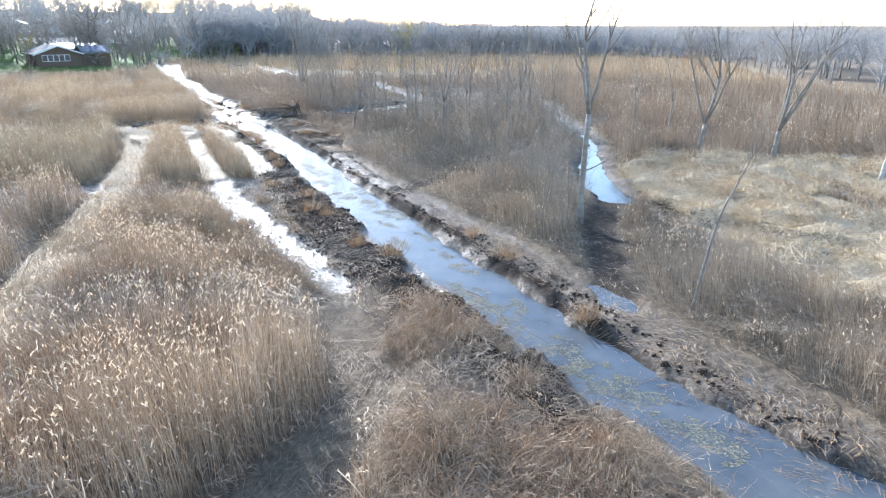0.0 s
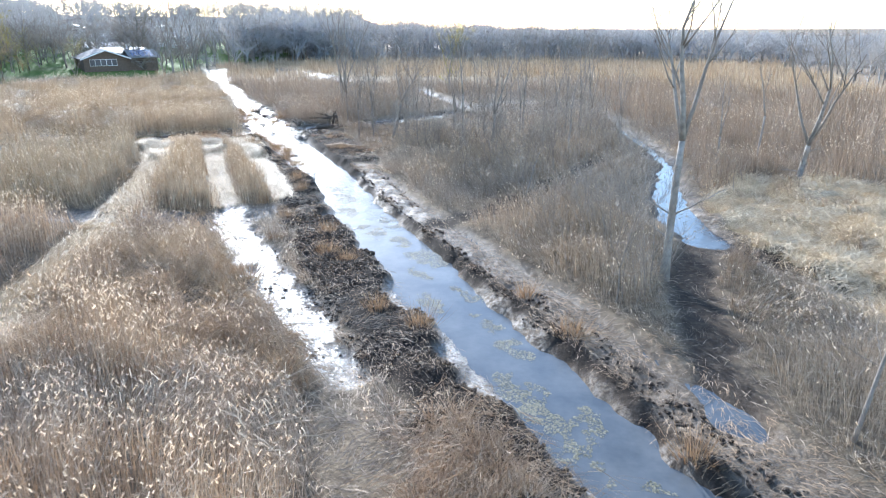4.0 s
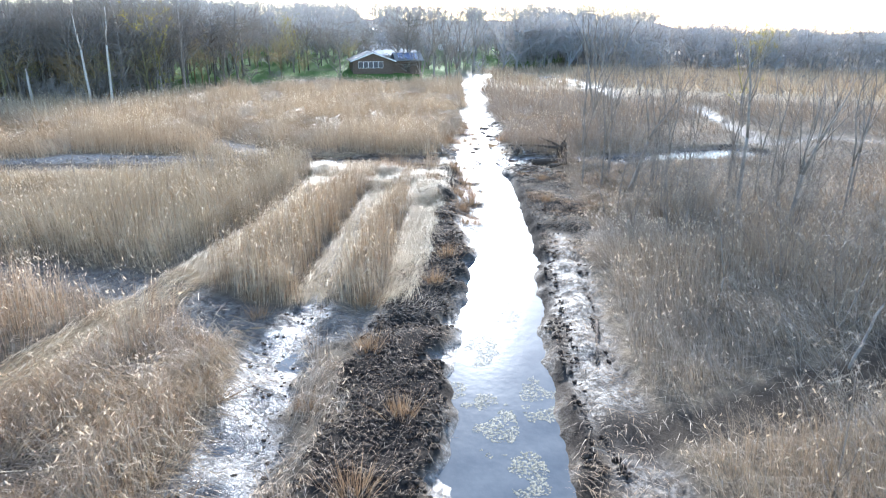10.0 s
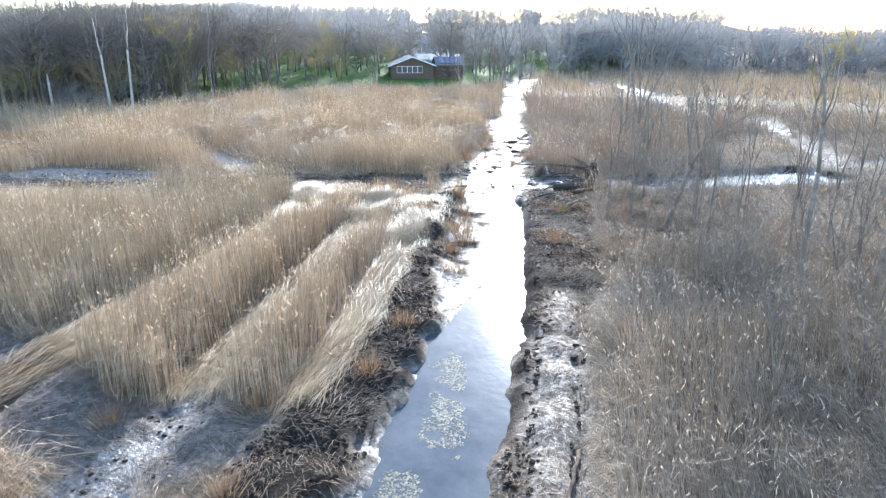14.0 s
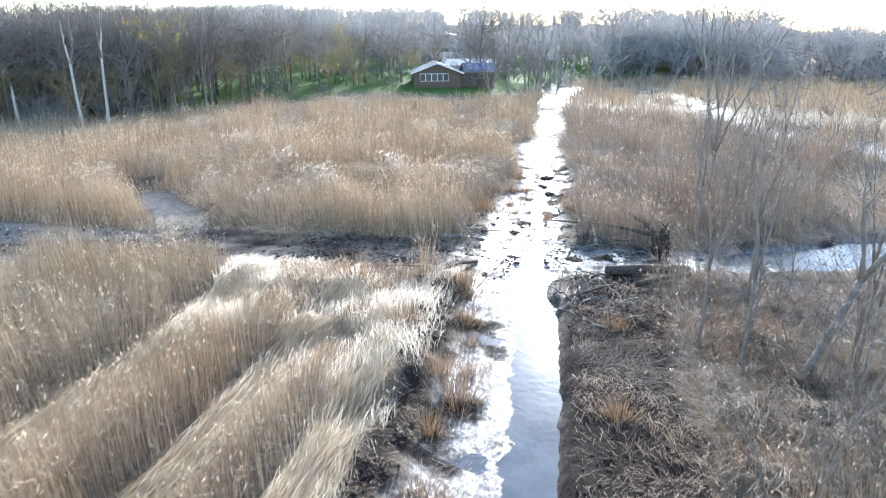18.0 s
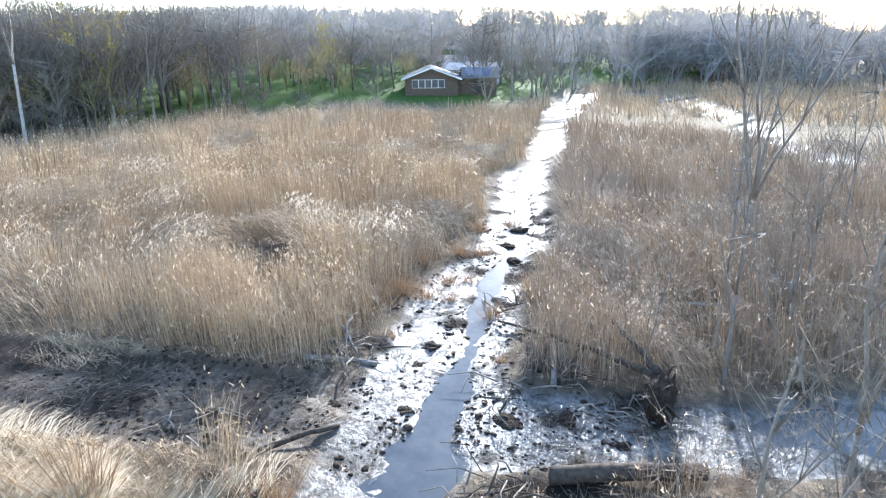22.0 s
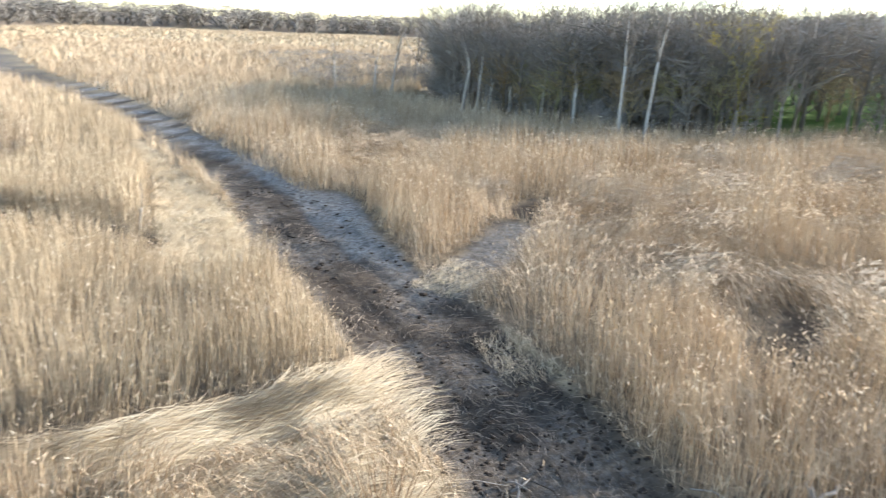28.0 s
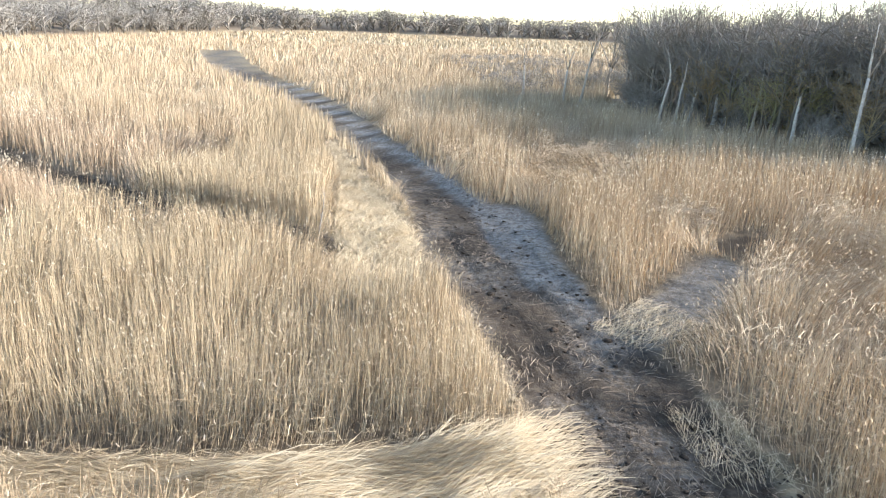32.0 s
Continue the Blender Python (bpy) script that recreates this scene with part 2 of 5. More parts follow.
gap_bare = np.minimum.reduce([gap(s, 0.8) for s in (NEAR_PATH, NOTCH_A, NOTCH_B, GAP_EAST, GAP_WEST, HOLE_A, HOLE_B)])
in_straw = inside(gx, gy, FLAT_WEST) | inside(gx, gy, EAST_STRAW) | inside(gx, gy, SOUTH_STRAW) | inside(gx, gy, CORNER_STRAW)
gap_clear = np.minimum.reduce([gap_channel - 0.7, gap_flat - 0.3, gap_pond - 0.8, gap_epond - 0.3, gap_grey - 0.2, gap_road, gap_peat, gap_wet, gap_dark, gap_etrack, gap_straw, gap_bare])


def soft(g, lo=0.15, hi=-0.25):
    return step(g, lo, hi) if lo < hi else 1 - step(g, hi, lo)


zone_mud = np.maximum.reduce([soft(gap_etrack), soft(gap_grey) * (0.75 + 0.25 * step(gy, 27, 37)), soft(gap_road), soft(gap_flat), soft(gap_wet), soft(gap_dark), soft(gap_channel, 0.8, 0.3), soft(gap_pond, 0.6, 0.2)])
zone_peat_shade = np.clip(soft(gap_peat) - soft(gap_grey) - soft(gap_flat, 0.4, 0.0), 0, 1)
zone_peat_shade = np.maximum(zone_peat_shade, soft(gap_road) * 0.6 * step(fbm(gx, gy, 2.5, 77), 0.36, 0.6))
zone_peat_shade *= 1 - 0.8 * soft(gap_lane)
zone_peat_shade = np.maximum(zone_peat_shade, soft(gap_flat - 0.6) * step(fbm(gx, gy, 1.2, 71), 0.55, 0.68))
zone_peat_shade = np.maximum(zone_peat_shade, soft(gap_dark) * 0.6)
# Shade of the reed gaps and holes, put into the floor as peat colour.
for dug in (GAP_WEST, GAP_EAST, HOLE_A, HOLE_B):
    zone_peat_shade = np.maximum(zone_peat_shade, 0.8 * soft(gap(dug)))
zone_straw = np.maximum(soft(gap_straw), in_straw * 0.8 * ~(inside(gx, gy, CORNER_STRAW) | inside(gx, gy, SOUTH_STRAW)))
fine = fbm(gx, gy, 0.9, 31) - 0.5
zone_silt = np.maximum.reduce([soft(gap_flat), 0.28 * soft(gap_grey) * step(gy, 27, 37), soft(gap(WET_B, 1.4)), 0.35 * soft(gap_wet), 0.7 * soft(gap(NOTCH_A)), 0.8 * soft(gap(SWATH_B)) * (1 - step(gy, 50, 58)), 0.5 * soft(gap(NOTCH_B)), 0.75 * soft(gap_lane)])
ruts = 0
for track, wide, deep in ((GREY_TRACK, 0.75, 0.17), (WEST_ROAD, 0.95, 0.11)):
    off = np.abs(stroke_gap(gx, gy, [(a, b, 0) for a, b, _ in track]))
    ruts = ruts - deep * np.exp(-((off - wide) / 0.2) ** 2)
raster_z = 0.10 * (fbm(gx, gy, 6, 5) - 0.5) + 0.06 * fine
raster_z += in_straw * (1.25 * (fbm(gx, gy, 1.9, 45) - 0.44) + 0.35 * fine)
raster_z = np.where(in_straw, np.maximum(raster_z, -0.16), raster_z)
raster_z += soft(gap_peat) * (0.09 + 0.32 * (fbm(gx, gy, 0.8, 41) - 0.45))
raster_z += soft(gap_grey) * (-0.16 + 0.16 * (fbm(gx, gy, 1.5, 43) - 0.5)) + soft(gap_road) * (-0.12 + 0.14 * fine) + ruts
raster_z += soft(gap(WET_B, 1.4)) * -0.09 + soft(gap_wet) * (-0.11 + 0.46 * (fbm(gx, gy, 0.9, 47) - 0.45)) + soft(gap_dark) * (-0.20 + 0.1 * fine)
raster_z += soft(gap_etrack) * (-0.12 + 0.34 * (fbm(gx, gy, 1.2, 49) - 0.48))
flat = soft(gap_flat, 0.3, -0.4)
raster_z = raster_z * (1 - flat) + flat * (-0.25 + 0.20 * (fbm(gx, gy, 0.9, 53) - 0.5) + 0.10 * (vnoise(gx, gy, 3, 59) - 0.5))
shelf = soft(gap_channel - shelf_wob, 0.35, 0.0)
mid_x = np.interp(gy, [p[1] for p in CHANNEL], [p[0] for p in CHANNEL])
shelf *= step(mid_x + 0.4 - gx, -0.3, 0.3)
raster_z = raster_z * (1 - shelf) + shelf * (-0.255 + 0.14 * (fbm(gx, gy, 0.7, 57) - 0.5))
zone_peat_shade *= 1 - shelf
zone_silt = np.maximum(zone_silt, shelf)
for g, deep in ((gap_channel, 0.55), (gap_thread, 0.25), (gap_pond, 0.4), (gap_epond, 0.35)):
    raster_z -= deep * (1 - step(g, -0.45, 0.25))
WATER_Z = -0.30


def sample(raster, x, y, outside=0.0):
    u, v = (np.asarray(x) - RX0) / RSTEP, (np.asarray(y) - RY0) / RSTEP
    ok = (u >= 0) & (v >= 0) & (u < RNX - 1) & (v < RNY - 1)
    u, v = np.clip(u, 0, RNX - 1.001), np.clip(v, 0, RNY - 1.001)
    i, j = u.astype(int), v.astype(int)
    f, g = u - i, v - j
    val = (raster[j, i] * (1 - f) + raster[j, i + 1] * f) * (1 - g) + (raster[j + 1, i] * (1 - f) + raster[j + 1, i + 1] * f) * g
    return np.where(ok, val, outside)


def edge_gap(x, y):
    """How far outside the marsh, behind the woods' edge (negative: in the marsh)."""
    best = np.full(np.shape(x), 1e9)
    within = np.zeros(np.shape(x), bool)
    for poly in (WOODS_EDGE, FAR_WEST):
        best = np.minimum(best, stroke_gap(x, y, [(a, b, 0) for a, b in poly[:-3]]))
        within |= inside(x, y, poly)
    return np.where(within, best, -best)


def rise(x, y):
    """The land behind the marsh climbs gently."""
    e = edge_gap(x, y)
    hill = 0.022 + 0.055 * step(-x - y, 380, 520) + 0.06 * step(-x, 40, 90) * step(y, 60, 110) * step(np.hypot(x, y), 600, 350)
    west = 0.011 * np.clip(np.hypot(x, y) - 220, 0, 500) * step(-x - 0.3 * y, 120, 260)
    return west + np.where(e > 0, np.minimum(e, 200) * hill + 0.8 * step(e, 0, 6) + 0.5 * (fbm(x, y, 18, 90) - 0.5) * step(e, 0, 20), 0.0)


def ground_z(x, y):
    return sample(raster_z, x, y) + rise(x, y)


# ---- materials ----
def material(name):
    m = bpy.data.materials.new(name)
    m.use_nodes = True
    return m, m.node_tree, m.node_tree.nodes["Principled BSDF"]


def node(tree, kind, **sockets):
    n = tree.nodes.new(kind)
    for key, value in sockets.items():
        n.inputs[key].default_value = value
    return n


def noise_tex(tree, scale, detail=4, rough=0.6, coords=None):
    n = node(tree, "ShaderNodeTexNoise", Scale=scale, Detail=detail, Roughness=rough)
    if coords is None:
        coords = tree.nodes.new("ShaderNodeTexCoord").outputs["Object"]
    tree.links.new(coords, n.inputs["Vector"])
    return n.outputs["Fac"]


def ramp(tree, fac, *stops):
    r = tree.nodes.new("ShaderNodeValToRGB")
    while len(r.color_ramp.elements) < len(stops):
        r.color_ramp.elements.new(0.5)
    for e, (pos, col) in zip(r.color_ramp.elements, stops):
        e.position, e.color = pos, (*col, 1) if len(col) == 3 else col
    tree.links.new(fac, r.inputs[0])
    return r.outputs[0]


def mix(tree, fac, a, b):
    m = tree.nodes.new("ShaderNodeMix")
    m.data_type = "RGBA"
    for sock, v in ((m.inputs[0], fac), (m.inputs[6], a), (m.inputs[7], b)):
        if isinstance(v, (int, float)):
            sock.default_value = v
        elif isinstance(v, tuple):
            sock.default_value = (*v, 1)
        else:
            tree.links.new(v, sock)
    return m.outputs[2]


def maths(tree, op, a, b=0.0):
    m = tree.nodes.new("ShaderNodeMath")
    m.operation = op
    for sock, v in zip(m.inputs, (a, b)):
        if isinstance(v, (int, float)):
            sock.default_value = v
        else:
            tree.links.new(v, sock)
    return m.outputs[0]


def attribute(tree, name):
    a = tree.nodes.new("ShaderNodeAttribute")
    a.attribute_name = name
    return a.outputs["Fac"]


def bump(tree, shader, height, strength, distance):
    b = node(tree, "ShaderNodeBump", Strength=strength, Distance=distance)
    tree.links.new(height, b.inputs["Height"])
    tree.links.new(b.outputs[0], shader.inputs["Normal"])


def ground_material():
    m, t, s = material("marsh_ground")
    big, mid, small = noise_tex(t, 0.25, 3), noise_tex(t, 1.7, 5, 0.7), noise_tex(t, 14, 4, 0.7)
    litter = ramp(t, mid, (0.25, (0.075, 0.057, 0.039)), (0.5, (0.145, 0.111, 0.074)), (0.75, (0.25, 0.195, 0.128)))
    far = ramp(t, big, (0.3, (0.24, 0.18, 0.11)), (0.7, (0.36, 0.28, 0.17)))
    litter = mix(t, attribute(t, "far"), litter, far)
    straw = ramp(t, small, (0.3, (0.26, 0.20, 0.12)), (0.7, (0.48, 0.38, 0.24)))
    mud = ramp(t, noise_tex(t, 3.2, 5, 0.75), (0.3, (0.036, 0.027, 0.020)), (0.5, (0.09, 0.068, 0.048)), (0.72, (0.20, 0.155, 0.11)))
    peat = ramp(t, small, (0.3, (0.016, 0.013, 0.011)), (0.6, (0.036, 0.029, 0.023)), (0.8, (0.085, 0.066, 0.048)))
    lawn = ramp(t, mid, (0.3, (0.055, 0.10, 0.022)), (0.7, (0.11, 0.17, 0.035)))
    floor_leaf = ramp(t, mid, (0.3, (0.13, 0.10, 0.07)), (0.7, (0.27, 0.21, 0.15)))
    col = mix(t, attribute(t, "straw"), litter, straw)
    col = mix(t, attribute(t, "mud"), col, mud)
    silt = ramp(t, noise_tex(t, 2.6, 6, 0.8), (0.36, (0.045, 0.039, 0.033)), (0.5, (0.15, 0.135, 0.118)), (0.66, (0.33, 0.30, 0.26)))
    col = mix(t, attribute(t, "silt"), col, silt)
    col = mix(t, attribute(t, "peat"), col, peat)
    col = mix(t, attribute(t, "woods"), col, floor_leaf)
    col = mix(t, attribute(t, "lawn"), col, lawn)
    t.links.new(col, s.inputs["Base Color"])
    grit = noise_tex(t, 4.5, 5, 0.75)
    dry = maths(t, "SUBTRACT", 1.0, attribute(t, "peat"))
    wet = maths(t, "MULTIPLY", maths(t, "MULTIPLY", maths(t, "MULTIPLY", attribute(t, "mud"), 0.5), dry), ramp(t, grit, (0.44, (1, 1, 1)), (0.56, (0.12, 0.12, 0.12))))
    slick = maths(t, "MULTIPLY", maths(t, "MULTIPLY", attribute(t, "silt"), dry), ramp(t, grit, (0.47, (1, 1, 1)), (0.57, (0.1, 0.1, 0.1))))
    slick = maths(t, "MAXIMUM", slick, maths(t, "MULTIPLY", attribute(t, "straw"), 0.05))
    wet = maths(t, "MAXIMUM", maths(t, "MAXIMUM", wet, slick), maths(t, "MULTIPLY", attribute(t, "peat"), 0.1))
    t.links.new(maths(t, "SUBTRACT", 0.95, maths(t, "MULTIPLY", wet, 0.70)), s.inputs["Roughness"])
    dull = maths(t, "SUBTRACT", 1.0, maths(t, "MULTIPLY", attribute(t, "peat"), 0.85))
    t.links.new(maths(t, "MULTIPLY", maths(t, "ADD", 0.08, maths(t, "MULTIPLY", wet, 0.62)), dull), s.inputs["Specular IOR Level"])
    bump(t, s, maths(t, "ADD", grit, maths(t, "MULTIPLY", small, 0.5)), 0.9, 0.07)
    return m


def water_material():
    m, t, s = material("still_water")
    murk = noise_tex(t, 0.8, 4)
    t.links.new(ramp(t, murk, (0.35, (0.058, 0.066, 0.074)), (0.7, (0.105, 0.11, 0.112))), s.inputs["Base Color"])
    s.inputs["Roughness"].default_value = 0.12
    s.inputs["IOR"].default_value = 1.33
    bump(t, s, maths(t, "ADD", noise_tex(t, 4.0, 3), noise_tex(t, 0.9, 2)), 0.16, 0.03)
    return m


def stalk_material(name, dark, mean, light, glow=0.2, rough=0.7, spec=0.25):
    """Dry reed: coloured stem by stem, and lit through from behind."""
    m, t, s = material(name)
    patch = maths(t, "MULTIPLY", maths(t, "ADD", noise_tex(t, 0.18, 3), noise_tex(t, 1.1, 4, 0.7)), 0.5)
    fac = maths(t, "ADD", maths(t, "MULTIPLY", attribute(t, "tint"), 0.42), maths(t, "MULTIPLY", maths(t, "SUBTRACT", patch, 0.2), 1.05))
    col = ramp(t, fac, (0.2, dark), (0.5, mean), (0.85, light))
    t.links.new(col, s.inputs["Base Color"])
    s.inputs["Roughness"].default_value = rough
    s.inputs["Specular IOR Level"].default_value = spec
    through_light = t.nodes.new("ShaderNodeBsdfTranslucent")
    t.links.new(mix(t, 1.0, col, (1.0, 0.84, 0.66)), through_light.inputs["Color"])
    t.links.new(col, t.nodes["Mix"].inputs[6])
    t.nodes["Mix"].blend_type = "MULTIPLY"
    blend = node(t, "ShaderNodeMixShader", Fac=glow)
    t.links.new(s.outputs[0], blend.inputs[1])
    t.links.new(through_light.outputs[0], blend.inputs[2])
    t.links.new(blend.outputs[0], t.nodes["Material Output"].inputs["Surface"])
    return m


def plain_material(name, dark, light, scale=3.0, rough=0.8, spec=0.3, relief=0.4, depth=0.02, metal=0.0):
    m, t, s = material(name)
    a = noise_tex(t, scale, 5, 0.65)
    t.links.new(ramp(t, a, (0.3, dark), (0.7, light)), s.inputs["Base Color"])
    s.inputs["Roughness"].default_value, s.inputs["Specular IOR Level"].default_value, s.inputs["Metallic"].default_value = rough, spec, metal
    bump(t, s, noise_tex(t, scale * 6, 4), relief, depth)
    return m


M_GROUND, M_WATER = ground_material(), water_material()
M_REED = stalk_material("dry_reed", (0.205, 0.142, 0.088), (0.375, 0.277, 0.175), (0.60, 0.487, 0.335), 0.12)
M_REED_PALE = stalk_material("pale_reed", (0.21, 0.148, 0.088), (0.375, 0.283, 0.176), (0.575, 0.465, 0.315), 0.05)
M_REED_RUSSET = stalk_material("russet_reed", (0.175, 0.12, 0.077), (0.325, 0.237, 0.156), (0.55, 0.44, 0.315), 0.14)
M_SEDGE = stalk_material("brown_sedge", (0.165, 0.125, 0.09), (0.275, 0.21, 0.15), (0.43, 0.345, 0.255), 0.14)
M_REED_DARK = stalk_material("rusty_reed", (0.17, 0.11, 0.065), (0.30, 0.205, 0.12), (0.45, 0.33, 0.21))
M_PLUME = stalk_material("reed_plume", (0.58, 0.50, 0.38), (0.74, 0.66, 0.53), (0.85, 0.79, 0.68), 0.5)
M_STRAW = stalk_material("flat_straw", (0.30, 0.225, 0.14), (0.51, 0.405, 0.262), (0.74, 0.625, 0.44), 0.14, 0.6, 0.17)
M_OLIVE = stalk_material("olive_sedge", (0.19, 0.15, 0.108), (0.31, 0.246, 0.178), (0.46, 0.38, 0.28), 0.18)
M_SHRUB = stalk_material("shrub_twigs", (0.14, 0.12, 0.10), (0.25, 0.215, 0.175), (0.38, 0.325, 0.26), 0.15)
M_TWIG = plain_material("twig_bark", (0.15, 0.125, 0.10), (0.29, 0.25, 0.21), 2.0, 0.85, 0.2)
M_BARK = plain_material("grey_bark", (0.15, 0.13, 0.108), (0.34, 0.30, 0.255), 4.0, 0.85, 0.2, 0.8, 0.02)
M_PALE = plain_material("pale_dead_wood", (0.30, 0.27, 0.23), (0.54, 0.49, 0.43), 5.0, 0.75, 0.25, 0.5)
M_PEAT = plain_material("wet_peat", (0.022, 0.017, 0.014), (0.10, 0.076, 0.056), 6.0, 0.95, 0.06, 1.0, 0.05)
M_LOG = plain_material("wet_log", (0.045, 0.036, 0.029), (0.14, 0.11, 0.085), 6.0, 0.92, 0.05, 0.8, 0.02)
M_YELLOW = stalk_material("yellow_catkins", (0.22, 0.20, 0.05), (0.34, 0.30, 0.08), (0.48, 0.43, 0.14), 0.4)
M_SCUM = stalk_material("floating_scum", (0.085, 0.08, 0.052), (0.155, 0.143, 0.097), (0.25, 0.23, 0.165), 0.05, 0.65, 0.16)
M_WALL = plain_material("brown_boards", (0.085, 0.06, 0.042), (0.15, 0.108, 0.078), 3.0, 0.8)
M_ROOF = plain_material("grey_shingle", (0.13, 0.125, 0.12), (0.23, 0.22, 0.21), 2.0, 0.85, 0.1)
M_ROOF_PALE = plain_material("pale_roofing", (0.28, 0.275, 0.27), (0.42, 0.41, 0.40), 2.0, 0.45, 0.4, 0.3)
M_WHITE = plain_material("white_paint", (0.66, 0.65, 0.62), (0.80, 0.79, 0.76), 2.0, 0.5)
M_GLASS = plain_material("window_glass", (0.05, 0.06, 0.07), (0.09, 0.10, 0.11), 1.0, 0.08, 0.6, 0.0)
M_PANEL = plain_material("solar_panel", (0.03, 0.05, 0.10), (0.05, 0.08, 0.15), 1.0, 0.12, 0.6, 0.0)


# ---- mesh helpers ----
def link_mesh(name, verts, tris, mat, parent=None, label="", attrs=(), quads=False, smooth=False):
    """One mesh object out of arrays of places and of corners."""
    verts, tris = np.asarray(verts, np.float32), np.asarray(tris, np.int32)
    n = tris.shape[1]
    me = bpy.data.meshes.new(name)
    me.vertices.add(len(verts))
    me.vertices.foreach_set("co", verts.ravel())
    me.loops.add(tris.size)
    me.loops.foreach_set("vertex_index", tris.ravel())
    me.polygons.add(len(tris))
    me.polygons.foreach_set("loop_start", np.arange(0, tris.size, n, dtype=np.int32))
    if smooth:
        me.polygons.foreach_set("use_smooth", np.ones(len(tris), bool))
    for key, values in attrs:
        a = me.attributes.new(key, "FLOAT", "POINT")
        a.data.foreach_set("value", np.asarray(values, np.float32))
    me.update(calc_edges=True)
    me.materials.append(mat)
    ob = new(name, me)
    if parent is not None:
        ob.parent = parent
    if label:
        tagged(ob, label)
    return ob


def part(name, bm, mat, parent, label=""):
    me = bpy.data.meshes.new(name)
    bm.to_mesh(me)
    bm.free()
    me.materials.append(mat)
    ob = new(name, me)
    ob.parent = parent
    if label:
        tagged(ob, label)
    return ob


class Soup:
    """Gathers pieces of geometry into one mesh."""

    def __init__(self):
        self.v, self.f, self.t, self.n = [], [], [], 0

    def add(self, v, f, tint=None):
        v, f = np.asarray(v, float).reshape(-1, 3), np.asarray(f, int)
        self.v.append(v)
        self.f.append(f + self.n)
        self.t.append(np.full(len(v), rng.random()) if tint is None else np.broadcast_to(tint, len(v)))
        self.n += len(v)

    def link(self, name, mat, parent=None, label="", smooth=False):
        return link_mesh(name, np.concatenate(self.v), np.concatenate(self.f), mat, parent, label, [("tint", np.concatenate(self.t))], smooth=smooth)


def tube(pts, radii, sides=5):
    """Corners and triangles of a tapering round bar along pts."""
    pts, v = np.asarray(pts, float), []
    ang = np.arange(sides) * 2 * math.pi / sides
    for k, p in enumerate(pts):
        d = pts[min(k + 1, len(pts) - 1)] - pts[max(k - 1, 0)]
        d = d / (np.linalg.norm(d) + 1e-9)
        a = np.cross(d, (0.3, 0.95, 0.1) if abs(d[2]) > 0.8 else (0, 0, 1.0))
        a /= np.linalg.norm(a)
        b = np.cross(d, a)
        v.append(p + radii[k] * (np.cos(ang)[:, None] * a + np.sin(ang)[:, None] * b))
    f = []
    for k in range(len(pts) - 1):
        for i in range(sides):
            a, b = k * sides + i, k * sides + (i + 1) % sides
            f += [(a, b, b + sides), (a, b + sides, a + sides)]
    for i in range(1, sides - 1):
        f.append((0, i + 1, i))
        m = (len(pts) - 1) * sides
        f.append((m, m + i, m + i + 1))
    return np.concatenate(v), np.array(f)


def slivers(base, way, wide, turn):
    """Thin triangles from base along way: corners and triangles."""
    side = np.cross(way, turn)
    side /= np.linalg.norm(side, axis=1, keepdims=True) + 1e-9
    v = np.stack([base - side * wide[:, None] / 2, base + side * wide[:, None] / 2, base + way], 1).reshape(-1, 3)
    return v, np.arange(len(v)).reshape(-1, 3)


# ---- ground, one sheet to the horizon ----
def spaced(lo, hi, fine_step, reach, grow):
    mid = np.arange(lo, hi, fine_step)
    out, s, p = [], fine_step, hi
    while p < reach:
        out.append(p)
        s *= grow
        p += s
    right = np.array(out + [reach])
    out, s, p = [], fine_step * grow, lo - fine_step * grow
    while p > -reach:
        out.append(p)
        s *= grow
        p -= s
    return np.concatenate([np.array(out + [-reach])[::-1], mid, right])


def build_ground():
    xs, ys = spaced(-46, 12, 0.28, 1600, 1.11), spaced(10, 90, 0.28, 1600, 1.11)
    x, y = [a.ravel() for a in np.meshgrid(xs, ys)]
    e = edge_gap(x, y)
    z = ground_z(x, y)
    nx = len(xs)
    i = np.arange(len(ys) - 1)[:, None] * nx + np.arange(nx - 1)[None]
    quads = np.stack([i, i + 1, i + nx + 1, i + nx], -1).reshape(-1, 4)
    lawn = step(e, 2, 6) * (1 - step(e, 90, 120)) * step(-x, 62, 68) * step(x, -150, -140) * step(y, 88, 96) * step(fbm(x, y, 14, 21), 0.2, 0.32)
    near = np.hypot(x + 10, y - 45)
    far_road = step(-stroke_gap(x, y, WEST_ROAD[-5:]), -1.0, 0.5)
    attrs = [("mud", np.maximum(sample(zone_mud, x, y), far_road)), ("peat", sample(zone_peat_shade, x, y)), ("silt", sample(zone_silt, x, y)), ("straw", sample(zone_straw, x, y)),
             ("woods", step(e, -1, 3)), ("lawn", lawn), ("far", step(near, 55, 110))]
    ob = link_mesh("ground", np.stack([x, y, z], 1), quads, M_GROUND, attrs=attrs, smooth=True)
    tagged(ob, "marsh floor of mud, dark peat and reed litter", "ground", kind="structure")
    v = [(-78, 0, WATER_Z), (30, 0, WATER_Z), (30, 182, WATER_Z), (-78, 182, WATER_Z)]
    tagged(link_mesh("water", v, [(0, 1, 2, 3)], M_WATER), "still dark water in the ditches and puddles", "water", kind="structure")


build_ground()


# ---- reeds ----
def flight_gap(x, y):
    return stroke_gap(x, y, [(0, -2, 0), (0, 26, 0), (-7, 50, 0), (-18, 64, 0)])


def reed_height(x, y):
    h = 2.2 + 0.9 * fbm(x, y, 9, 61) + 1.0 * (vnoise(x, y, 2.2, 63) - 0.5) + 0.5 * (vnoise(x, y, 0.8, 65) - 0.5)
    return h


